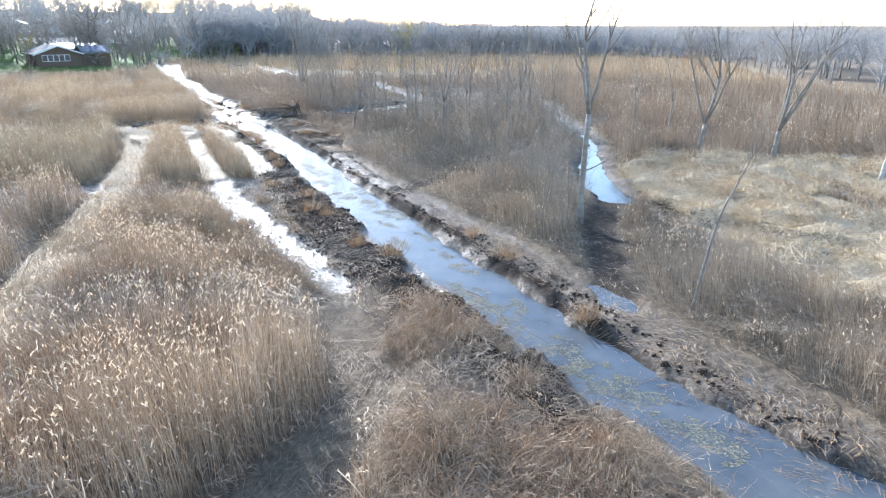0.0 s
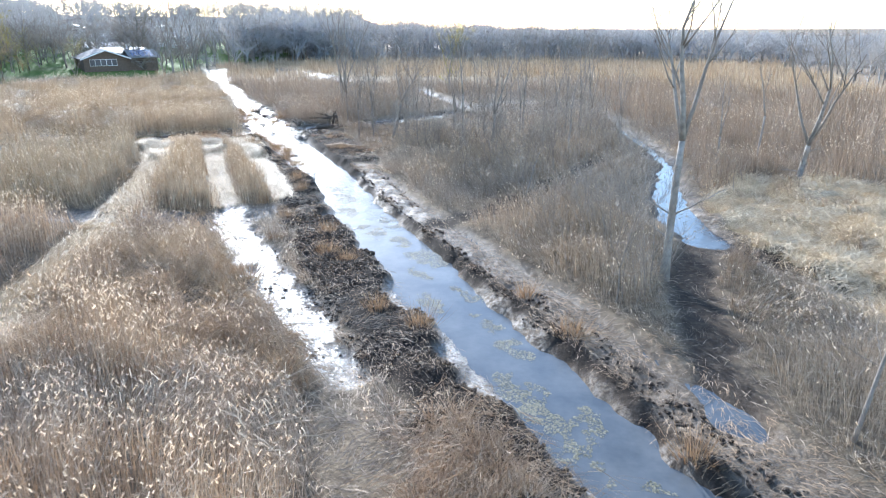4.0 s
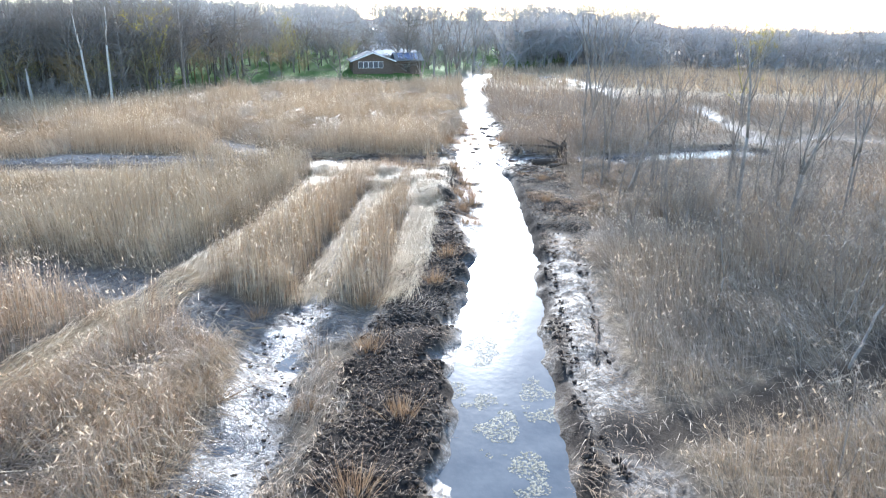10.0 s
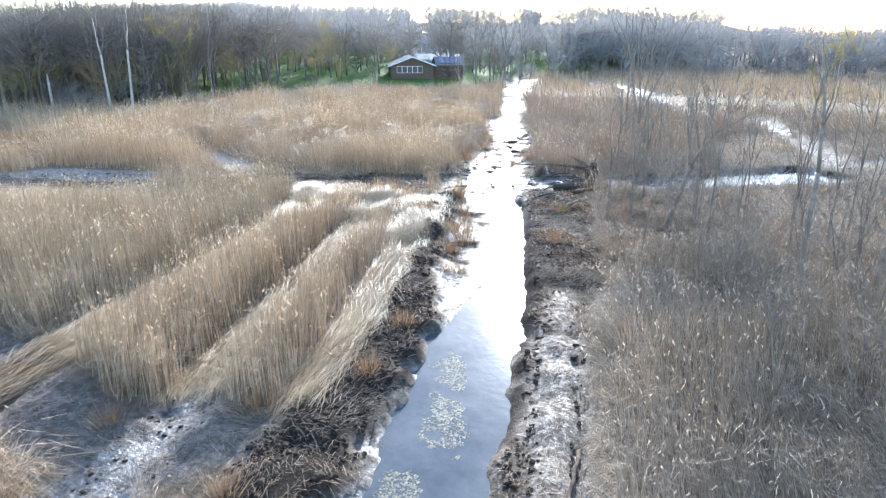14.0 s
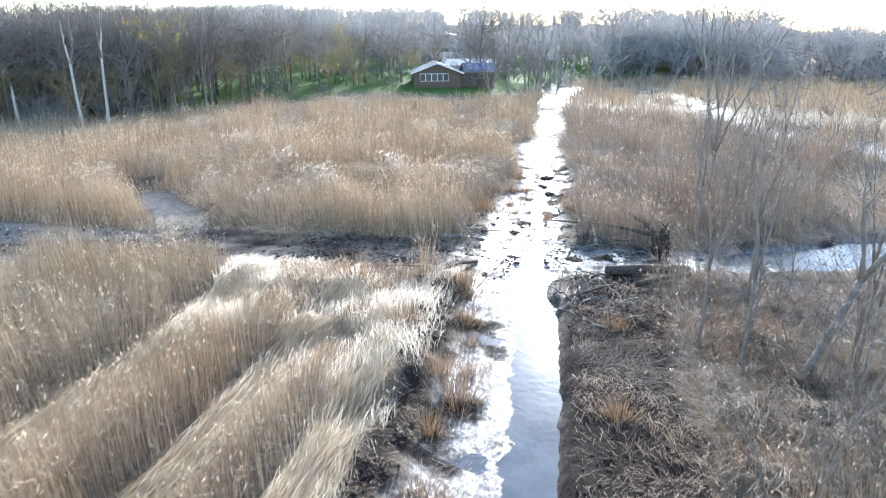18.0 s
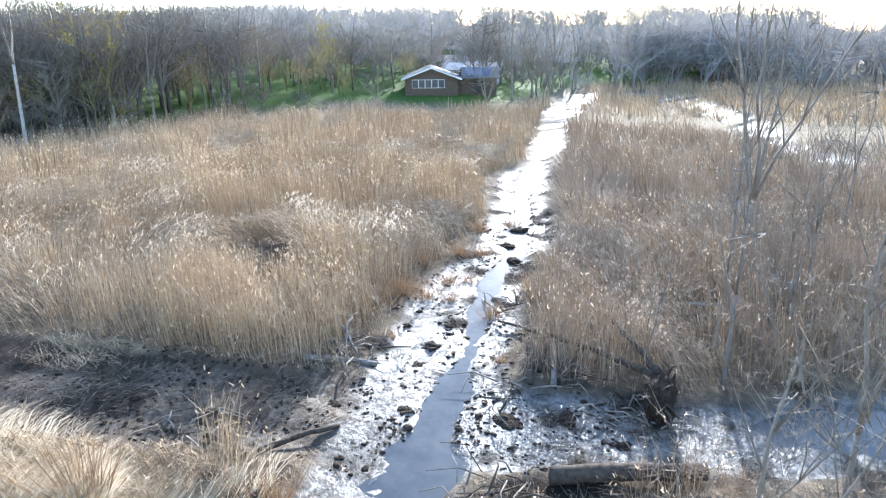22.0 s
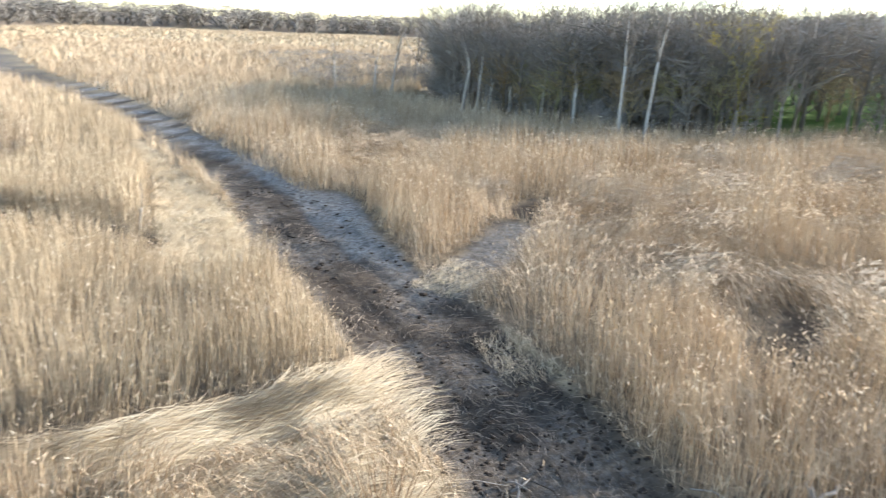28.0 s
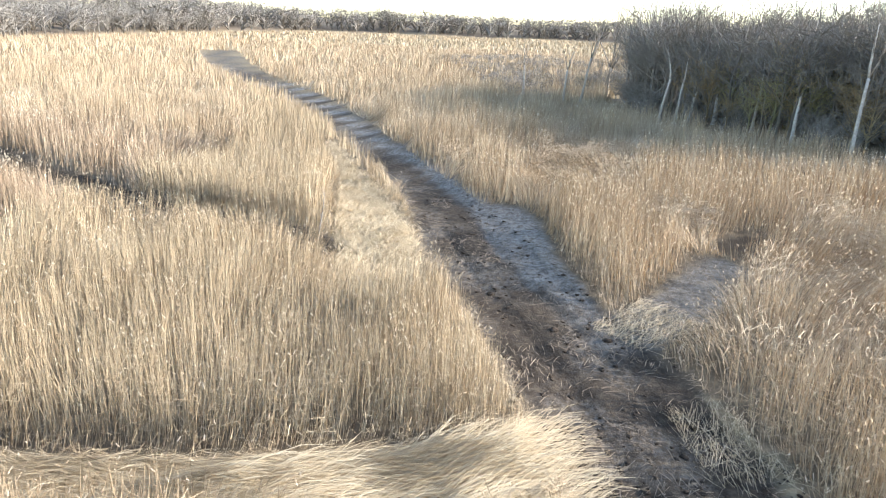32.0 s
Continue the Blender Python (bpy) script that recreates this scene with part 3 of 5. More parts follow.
def add_plumes(plumes, tips, x, y, wide, share):
    """Feathery seed heads on some of the stems."""
    pick = rng.random(len(x)) < share * (0.2 + 1.0 * vnoise(x, y, 7, 73) + 0.6 * vnoise(x, y, 1.6, 74))
    m = int(pick.sum())
    if not m:
        return
    top = tips[pick]
    size = (0.105 + 0.4 * wide) * rng.uniform(0.6, 1.3, m)
    b = rng.uniform(0, 2 * math.pi, m)
    droop = np.stack([np.cos(b) * 0.55, np.sin(b) * 0.55, np.full(m, 0.75)], 1)
    tint = rng.random(m)
    bunch = 7 if wide < 0.016 else 5 if wide < 0.025 else 3 if wide < 0.05 else 1
    for k in range(bunch):
        way = (droop + rng.normal(0, 0.26, (m, 3))) * (size * rng.uniform(0.55, 1.0, m))[:, None]
        pv, pf = slivers(top - way * 0.2 - droop * (0.5 * k * size / bunch)[:, None], way, size * rng.uniform(0.4, 0.75, m) / bunch ** 0.6, rng.normal(0, 1, (m, 3)))
        plumes.add(pv, pf, np.repeat(tint, 3))


def build_reeds(name, label, accept, rings, shape, plume_share, mat=None, leafy=True, mess=0.13, combed=False, lodge=1.0):
    """Standing reeds, stem by stem, where accept allows them; rings: (from, to, stems a square metre, width)."""
    mat = mat or M_REED
    soup_v, soup_f, soup_t, count = [], [], [], 0
    plumes = Soup()
    box = shape
    for lo, hi, dense, wide in rings:
        n = int((box[1] - box[0]) * (box[3] - box[2]) * dense)
        x, y = rng.uniform(box[0], box[1], n), rng.uniform(box[2], box[3], n)
        d = flight_gap(x, y)
        keep = (d >= lo) & (d < hi)
        x, y, d = x[keep], y[keep], d[keep]
        tall = accept(x, y)
        keep = (tall > 0.05) & (rng.random(len(x)) < 0.42 + 0.95 * vnoise(x, y, 1.2, 75))
        x, y, tall = x[keep], y[keep], tall[keep]
        n = len(x)
        if not n:
            continue
        h = reed_height(x, y) * tall * rng.uniform(0.72, 1.1, n)
        z = ground_z(x, y) - 0.03
        swirl = 6.3 * fbm(x, y, 5, 67)
        lodged = step(fbm(x, y, 4.0, 69), 0.47, 0.62) * (0 if combed else lodge)
        h = h * (1 - 0.35 * lodged)
        lean = (0.08 + 0.95 * lodged + np.clip(0.8 - tall, 0, 1) * 0.9) * h
        if combed:
            press = step(y + 0.25 * (x + 20), 54.5, 59)
            h = h * (1 - 0.62 * press)
            lean, swirl = lean * (1 - press) + 0.5 * h * press, swirl * (1 - press) - 0.95 * press
        lx = lean * np.cos(swirl) + rng.normal(0, mess, n) * h
        ly = lean * np.sin(swirl) + rng.normal(0, mess, n) * h
        a = rng.uniform(0, math.pi, n)
        ca, sa = np.cos(a), np.sin(a)
        w = wide * rng.uniform(0.6, 1.3, n)
        if wide > 0.03:
            turn = np.stack([ca, sa, np.zeros(n)], 1) * (w / 2)[:, None]
            foot = np.stack([x, y, z], 1)
            tip = np.stack([x + lx, y + ly, z + h * (1 - 0.2 * np.clip(np.hypot(lx, ly) / h, 0, 1))], 1)
            tint = rng.random(n)
            soup_v.append(np.stack([foot - turn, foot + turn, tip], 1).reshape(-1, 3))
            soup_f.append(count + np.arange(3 * n).reshape(-1, 3))
            soup_t.append(np.repeat(tint, 3))
            count += 3 * n
            add_plumes(plumes, tip, x, y, wide, plume_share)
            continue
        v = np.zeros((n, 5, 3))
        for k, (s, ww, part_lean) in enumerate(((0, -0.5, 0), (0, 0.5, 0), (0.55, -0.42, 0.33), (0.55, 0.42, 0.33), (1, 0, 1))):
            v[:, k, 0], v[:, k, 1] = x + ww * w * ca + part_lean * lx, y + ww * w * sa + part_lean * ly
            v[:, k, 2] = z + s * h * (1 - 0.25 * part_lean * np.clip(np.hypot(lx, ly) / h, 0, 1))
        base = count + 5 * np.arange(n)[:, None, None]
        soup_f.append((base + np.array([[0, 1, 3], [0, 3, 2], [2, 3, 4]])[None]).reshape(-1, 3))
        tint = rng.random(n)
        soup_v.append(v.reshape(-1, 3))
        soup_t.append(np.repeat(tint, 5))
        count += 5 * n
        if leafy and wide < 0.05:
            b = rng.uniform(0, 2 * math.pi, n)
            s = rng.uniform(0.25, 0.8, n)
            foot = np.stack([x + lx * s * s, y + ly * s * s, z + s * h * 0.93], 1)
            long = rng.uniform(0.25, 0.6, n)
            way = np.stack([np.cos(b) * long, np.sin(b) * long, rng.uniform(-0.25, 0.45, n) * long * 1.5], 1)
            lv, lf = slivers(foot, way, w * 1.3, np.tile((0.0, 0.0, 1.0), (n, 1)) + rng.normal(0, 0.4, (n, 3)))
            soup_v.append(lv)
            soup_f.append(lf + count)
            soup_t.append(np.repeat(np.clip(tint + 0.1, 0, 1), 3))
            count += len(lv)
        add_plumes(plumes, v[:, 4], x, y, wide, plume_share)
    bed = link_mesh(name, np.concatenate(soup_v), np.concatenate(soup_f), mat, attrs=[("tint", np.concatenate(soup_t))])
    tagged(bed, label, "reeds", kind="stuff")
    if plumes.n:
        tagged(plumes.link("seed_heads", M_PLUME, bed), "pale feathery seed heads", kind="stuff")
    return bed


def open_marsh(x, y):
    """Share of full height at which reeds stand: 0 on tracks and water, low on trodden ground."""
    c = sample(gap_clear, x, y, 5.0)
    tall = step(c, -0.05, 0.7) * (0.68 + 0.32 * step(c, 0.1, 1.1))
    tall = np.where(inside(x, y, STRIPS), step(c, -0.1, 0.2) * (0.82 + 0.18 * step(c, 0.1, 0.5)), tall)
    tall = np.where((x < RX0 + 1) | (y < RY0 + 1), tall * step(stroke_gap(x, y, WEST_ROAD[-5:]), 0, 1.5), tall)
    flat_part = sample(in_straw.astype(float), x, y) > 0.5
    patchy = step(fbm(x, y, 2.2, 81), 0.52, 0.66)
    tall = np.where(flat_part & ~inside(x, y, FLAT_WEST), tall * np.where(inside(x, y, CORNER_STRAW), 0.42, 0.3) * patchy, tall)
    tall = np.where(inside(x, y, BRUSH) | inside(x, y, R_NEAR), tall * 0.7, tall)
    tuss = inside(x, y, TUSSOCKS)
    tall = np.where(tuss, tall * (0.04 + 0.62 * step(fbm(x, y, 1.6, 83), 0.47, 0.58)), tall)
    tall = np.where(inside(x, y, POND_SIDE), tall * 0.32, tall)
    tall = np.where((edge_gap(x, y) < -0.5), tall, 0)
    return tall


POND_SIDE = [(-13, 75.5), (-9, 71), (2, 70), (8, 80), (14, 90), (12, 100), (-2, 104), (-10, 108), (-14, 100), (-12, 88)]
BRUSH = [(-18, 68), (-13, 62.5), (-8, 52), (-3, 42), (3, 31), (7.5, 24), (9, 34), (9, 44), (12, 60), (10, 74), (-6, 79), (-12, 75)]
EAST_SIDE = [(60, 3), (17, 4), (9, 14), (4, 26), (-8, 50), (-21.5, 69.8), (-24.5, 75), (-29, 83.5), (-38, 99), (-50, 122), (-68, 160), (-68, 300), (200, 300), (200, 3)]
STRIPS = [(-33, 65.5), (-22.6, 45), (-20.7, 41.2), (-16.6, 40.8), (-13.4, 43.0), (-12.0, 45.2), (-22, 66)]
WEST_BED = [(-34, 66), (-31, 63.5), (-24.8, 50.4), (-21.4, 41), (-28, 38), (-60, 30), (-150, -40), (-120, -14), (-97, 13), (-62, 42.5), (-42, 57), (-35, 63)]


EAST_OF_B = [(a, b) for a, b, _ in SWATH_B] + [(-8, 39.4), (-18, 66)]


def bed_filter(which):
    def accept(x, y):
        east, strips, west = inside(x, y, EAST_SIDE), inside(x, y, STRIPS), inside(x, y, WEST_BED)
        south = (~east) & (~strips) & (~west) & (stroke_gap(x, y, [(-18, 0, 0), (-20.5, 39, 0)]) < 60) & (y < 39) & (x > -60)
        chosen = {"east": east & ~(inside(x, y, BRUSH) | inside(x, y, R_NEAR)), "brush": east & (inside(x, y, BRUSH) | inside(x, y, R_NEAR)), "strips": strips & ~west, "west": west & ~strips, "south": south,
                  "north": ~(east | strips | west | south)}[which]
        tall = np.where(chosen, open_marsh(x, y), 0)
        if which == "west":
            tall = tall * 0.86
        if which == "strips":
            tall = tall * np.where(stroke_gap(x, y, [(a + 0.6, b, 0) for a, b, _ in SWATH_B]) < 3, np.where(inside(x, y, EAST_OF_B), 0.78, 0.92), 0.92)
        return tall
    return accept


NEAR = [(0, 17, 85, 0.0145), (17, 28, 46, 0.019), (28, 45, 44, 0.031), (45, 80, 15, 0.06)]
FAR = NEAR + [(80, 150, 3.6, 0.12), (150, 330, 0.8, 0.34)]
build_reeds("reed_bed", "tall dry tan reeds with pale plumes beside the ditch", bed_filter("south"), NEAR, (-62, 3, 3, 40), 0.27, M_REED_RUSSET)
build_reeds("reed_bed", "narrow standing strips of dry reed between flattened tracks", bed_filter("strips"), NEAR, (-36, -10, 37, 67), 0.12, mess=0.08, combed=True)
build_reeds("reed_bed", "broad bed of tall golden reeds beside a mud road", bed_filter("west"), [(0, 17, 95, 0.0115), (17, 28, 70, 0.014), (28, 45, 60, 0.022), (45, 80, 20, 0.045), (80, 150, 3.6, 0.12)], (-150, -20, -60, 68), 0.07, M_REED_PALE, mess=0.09, lodge=0.12)
SEDGE = [(0, 17, 50, 0.018), (17, 28, 27, 0.024), (28, 45, 22, 0.036), (45, 80, 8, 0.07)]
build_reeds("reed_bed", "olive-brown sedge and thin reeds among shrubs", bed_filter("brush"), [(0, 17, 70, 0.012)] + SEDGE[1:], (-20, 21, 14, 80), 0.09, M_OLIVE, mess=0.24)
build_reeds("reed_bed", "grey-brown reeds beyond the ditch", bed_filter("east"), SEDGE, (-70, 70, 3, 130), 0.1, M_SEDGE, mess=0.2)
build_reeds("reed_bed", "far field of dry reeds beyond the ditches", bed_filter("east"), [(80, 150, 2.8, 0.13), (150, 240, 0.8, 0.3)], (-72, 90, 3, 212), 0.15)
build_reeds("reed_bed", "wide marsh of dry golden reeds", bed_filter("north"), FAR, (-330, -20, -260, 200), 0.2)
build_reeds("reed_bed", "distant dry reeds before the western woods", lambda x, y: np.where(edge_gap(x, y) < -2, 0.9, 0.0), [(320, 800, 0.12, 0.9)], (-760, -120, -580, 84), 0.0, M_REED_PALE)


# ---- flattened reeds ----
def laid(stroke, dense, length, spread, wide=0.011, rise_to=0.18, within=1.0):
    """Stems pressed down along a stroke."""
    v, f, t, count = [], [], [], 0
    for (ax, ay, aw), (bx, by, bw) in zip(stroke[:-1], stroke[1:]):
        seg = math.hypot(bx - ax, by - ay)
        n = int(dense * seg * (aw + bw) * within)
        s = rng.random(n)
        way = math.atan2(by - ay, bx - ax)
        off = rng.uniform(-1, 1, n) * (aw + s * (bw - aw)) * within
        x = ax + s * (bx - ax) - off * math.sin(way)
        y = ay + s * (by - ay) + off * math.cos(way)
        a = way + (rng.random(n) < 0.12) * math.pi + rng.normal(0, spread, n) + 1.2 * (fbm(x, y, 1.8, 91) - 0.5)
        one = laid_stems(x, y, a, length * rng.uniform(0.5, 1.2, n), wide, rise_to)
        v.append(one[0]), f.append(one[1] + count), t.append(one[2])
        count += len(one[0])
    return np.concatenate(v), np.concatenate(f), np.concatenate(t)


def laid_stems(x, y, a, length, wide, rise_to, lift=0.0):
    n = len(x)
    z0 = np.maximum(ground_z(x, y), WATER_Z - 0.02) + rng.uniform(0.0, 0.5, n) * rise_to + lift
    w = wide * rng.uniform(0.6, 1.3, n)
    v = np.zeros((n, 5, 3))
    arch = rng.uniform(0.2, 1.0, n) * rise_to
    bend = rng.normal(0, 0.05, n)
    for k, (s, ww) in enumerate(((0, -0.5), (0, 0.5), (0.5, -0.45), (0.5, 0.45), (1, 0))):
        v[:, k, 0] = x + s * length * np.cos(a + bend * s) - ww * w * np.sin(a)
        v[:, k, 1] = y + s * length * np.sin(a + bend * s) + ww * w * np.cos(a)
        mid = np.maximum(ground_z(v[:, k, 0], v[:, k, 1]), WATER_Z) + 0.015
        v[:, k, 2] = np.maximum(z0 + arch * (4 * s * (1 - s)) + ww * w * 0.5, mid)
    f = (5 * np.arange(n)[:, None, None] + np.array([[0, 1, 3], [0, 3, 2], [2, 3, 4]])[None]).reshape(-1, 3)
    return v.reshape(-1, 3), f, np.repeat(rng.random(n), 5)


def straw_swath(label, strokes, dense=70, length=1.5, spread=0.25, rise_to=0.2):
    s = Soup()
    for stroke in strokes:
        v, f, t = laid(stroke, dense, length, spread, rise_to=rise_to)
        s.add(v, f, t)
    tagged(s.link("flattened_reeds", M_STRAW), label, "straw", kind="stuff")


straw_swath("pale swath of flattened reed stems", [SWATH_A], 165, 1.6, 0.18)
straw_swath("pale swaths of flattened stems between reed strips", [SWATH_B, SWATH_C], 180, 1.6, 0.18)
straw_swath("flattened golden stems at the mouth of a reed path", [NOTCH_C, NOTCH_B[:2]], 90, 0.9, 0.6)
straw_swath("trampled golden straw along a mud road", [STRAW_WEST], 75, 1.0, 0.7)


def scatter(label, box, dense, accept, length, wide=0.02, rise_to=0.15, mat=None, name="reed_litter", along=None, lift=None, draped=0.0):
    n = int((box[1] - box[0]) * (box[3] - box[2]) * dense)
    x, y = rng.uniform(box[0], box[1], n), rng.uniform(box[2], box[3], n)
    keep = accept(x, y)
    x, y = x[keep], y[keep]
    a = 6.3 * fbm(x, y, 4, 93) * 1.5 + rng.normal(0, 0.6, len(x))
    if along is not None:
        a = along * math.pi / 2 + 1.0 * (fbm(x, y, 5, 95) - 0.5) + rng.normal(0, 0.24, len(x))
    if draped:
        slope_x, slope_y = ground_z(x + 0.3, y) - ground_z(x - 0.3, y), ground_z(x, y + 0.3) - ground_z(x, y - 0.3)
        a = np.arctan2(-slope_y, -slope_x) + rng.normal(0, draped, len(x))
    v, f, t = laid_stems(x, y, a, length * rng.uniform(0.5, 1.3, len(x)), wide, rise_to, 0.0 if lift is None else lift(x, y))
    s = Soup()
    s.add(v, f, t)
    tagged(s.link(name, mat or M_STRAW), label, "straw", kind="stuff")


scatter("flattened pale reeds where tracks meet", (-36, -17, 55, 68), 80, lambda x, y: inside(x, y, FLAT_WEST) & (fbm(x, y, 1.7, 98) > 0.36), 1.35, 0.0095, 0.22, along=1.42)


def lodged_here(x, y):
    return (open_marsh(x, y) > 0.6) & (fbm(x, y, 4.0, 69) > 0.56) & ~inside(x, y, STRIPS) & ~inside(x, y, WEST_BED)


def lodged_lift(x, y):
    return reed_height(x, y) * rng.uniform(0.35, 0.72, len(x))


scatter("bent pale stems lying over the standing reeds", (-75, -20, 38, 118), 24, lambda x, y: lodged_here(x, y) & ~inside(x, y, EAST_SIDE), 1.0, 0.02, 0.12, M_REED, lift=lodged_lift)
scatter("bent stems lying over brown sedge", (-45, 12, 24, 105), 7, lambda x, y: lodged_here(x, y) & inside(x, y, EAST_SIDE), 0.7, 0.010, 0.1, M_OLIVE, lift=lodged_lift)
scatter("bent stems lying over tall reeds", (-40, 2, 5, 40), 9, lambda x, y: lodged_here(x, y) & ~inside(x, y, EAST_SIDE), 0.9, 0.016, 0.1, M_REED, lift=lodged_lift)
scatter("golden flattened straw in the marsh", (12, 44, 17, 52), 52, lambda x, y: inside(x, y, EAST_STRAW) & (fbm(x, y, 1.6, 85) > 0.38), 1.25, 0.018, 0.4, draped=0.8)
scatter("matted pale straw on the ditch bank", (-3, 10, 8, 23), 95, lambda x, y: inside(x, y, SOUTH_STRAW) & (sample(gap_channel, x, y) > 0.3), 0.7, 0.011, 0.3, M_REED_RUSSET, draped=0.7)
scatter("matted straw beside the ditch crossing", (-20, -5, 60, 78), 60, lambda x, y: inside(x, y, CORNER_STRAW) & (sample(gap_channel, x, y) > 0.5), 0.8, 0.015, 0.2, M_REED_RUSSET)
scatter("broken stems among reed tussocks", (-19, -4, 22, 39), 55, lambda x, y: inside(x, y, TUSSOCKS), 1.0, 0.016, 0.25, M_REED_RUSSET)
scatter("dry stems trodden into the mud road", (-62, -24, 42, 70), 22, lambda x, y: (sample(gap_road, x, y, 9) < 0.3) & (fbm(x, y, 2.2, 97) > 0.52), 0.5, 0.018, 0.04, M_SEDGE)
scatter("matted straw on a trodden path", (-9, 0, 4, 25), 60, lambda x, y: stroke_gap(x, y, NEAR_PATH) < 0.5, 0.5, 0.013, 0.06, M_SEDGE)
scatter("broken straw on the track beside the ditch", (-4, 26, 3, 38), 30, lambda x, y: (stroke_gap(x, y, GREY_TRACK) < 0.6) & (fbm(x, y, 1.1, 99) > 0.40), 0.45, 0.011, 0.08, M_REED_DARK)
scatter("pale stems on dug peat", (-23, 11, 12, 70), 16, lambda x, y: (sample(gap_peat, x, y, 9) < 0.6) & (sample(gap_channel, x, y, 9) > 0.3) & (fbm(x, y, 1.5, 94) > 0.45), 0.4, 0.011, 0.14, M_SEDGE)
scatter("dark stems and roots in dug peat", (-23, 11, 12, 70), 26, lambda x, y: (sample(gap_peat, x, y, 9) < 0.4) & (sample(gap_channel, x, y, 9) > 0.3), 0.38, 0.011, 0.14, M_REED_DARK)
scatter("matted rusty stems over dug peat", (-20, -7, 50, 73), 62, lambda x, y: (stroke_gap(x, y, PEAT_EAST[:4]) < 0.5) & (sample(gap_channel, x, y, 9) > 0.35) & (fbm(x, y, 1.8, 92) > 0.42), 0.5, 0.008, 0.16, M_REED_DARK)
scatter("pale matted stems over dug peat", (-20, -7, 50, 73), 26, lambda x, y: (stroke_gap(x, y, PEAT_EAST[:4]) < 0.8) & (sample(gap_channel, x, y, 9) > 0.4) & (fbm(x, y, 1.5, 96) > 0.5), 0.55, 0.009, 0.2, M_REED_RUSSET)
scatter("trodden stems on grey mud between reed strips", (-36, -3, 22, 44), 26, lambda x, y: (sample(gap_wet, x, y, 9) < 0.4) & (fbm(x, y, 1.6, 87) > 0.44), 0.55, 0.011, 0.08, M_SEDGE)
scatter("loose stems and litter on mud", (-48, 14, 8, 92), 9,
        lambda x, y: (sample(gap_clear, x, y, 5) < 0.6) & (sample(gap_channel, x, y, 9) > 0.15) & (sample(gap_pond, x, y, 9) > 0.1) & (sample(gap_thread, x, y, 9) > 0.1), 0.5, 0.012, 0.06, M_SEDGE)


def tussocks(label, box, n, accept, stems=34, tall=0.55, mat=None):
    """Clumps of straw that arch up and out of one foot."""
    x, y = rng.uniform(box[0], box[1], n * 8), rng.uniform(box[2], box[3], n * 8)
    keep = accept(x, y) & (rng.random(len(x)) < 2.2 * step(fbm(x, y, 2.4, 86), 0.34, 0.7))
    x, y = np.repeat(x[keep][:n], stems), np.repeat(y[keep][:n], stems)
    m = len(x)
    big = np.repeat(rng.uniform(0.55, 1.35, m // stems), stems)
    comb = np.repeat(rng.uniform(0, 6.28, m // stems), stems)
    a, r = rng.uniform(0, 6.28, m), rng.uniform(0, 0.22, m) * big
    foot = np.stack([x + r * np.cos(a), y + r * np.sin(a), np.maximum(ground_z(x, y), WATER_Z) - 0.05], 1)
    out, up = rng.uniform(0.1, 0.55, m) * big * tall / 0.55, rng.uniform(0.25, 1.0, m) * tall * big
    way = np.stack([out * np.cos(a) + 0.25 * big * np.cos(comb), out * np.sin(a) + 0.25 * big * np.sin(comb), up], 1)
    v, f = slivers(foot, way, np.full(m, 0.02), rng.normal(0, 1, (m, 3)))
    knee = v.reshape(-1, 3, 3)[:, 2]
    fall = np.stack([way[:, 0] * 0.8, way[:, 1] * 0.8, -0.55 * up], 1)
    v2, f2 = slivers(knee, fall, np.full(m, 0.014), rng.normal(0, 1, (m, 3)))
    s = Soup()
    tint = rng.random(m)
    s.add(v, f, np.repeat(tint, 3))
    s.add(v2, f2, np.repeat(tint, 3))
    tagged(s.link("straw_tussocks", mat or M_STRAW), label, "straw", kind="stuff")


tussocks("golden arching straw tussocks in the marsh", (12, 44, 17, 52), 900, lambda x, y: inside(x, y, EAST_STRAW), 34, 0.75)
tussocks("golden straw tussocks on the ditch bank", (-3, 9, 8, 23), 330, lambda x, y: inside(x, y, SOUTH_STRAW) & (sample(gap_channel, x, y) > 0.4), 44, 0.8, M_REED_RUSSET)
tussocks("straw tussocks between wet track and reeds", (-19, -4, 22, 39), 260, lambda x, y: inside(x, y, TUSSOCKS), 44, 1.0, M_REED)
tussocks("straw tussocks beside the ditch crossing", (-20, -5, 57, 78), 260, lambda x, y: inside(x, y, CORNER_STRAW) & (sample(gap_channel, x, y) > 0.7), 32, 0.6, M_REED_RUSSET)
tussocks("straw tussocks along the edge of dug peat", (-23, 12, 12, 68), 120, lambda x, y: (np.abs(sample(gap_peat, x, y, 9)) < 0.35) & (sample(gap_channel, x, y, 9) > 0.5), 26, 0.4, M_SEDGE)
tussocks("trampled straw tussocks beside a mud road", (-60, -36, 38, 57), 130, lambda x, y: stroke_gap(x, y, STRAW_WEST) < 0.2, 30, 0.4)


# ---- peat clods ----
def clod_shape():
    bm = bmesh.new()
    bmesh.ops.create_icosphere(bm, subdivisions=1, radius=1)
    v = np.array([p.co[:] for p in bm.verts])
    f = np.array([[p.index for p in q.verts] for q in bm.faces])
    bm.free()
    return v * rng.uniform(0.5, 1.35, (len(v), 1)), f


CLODS = [clod_shape() for _ in range(12)]


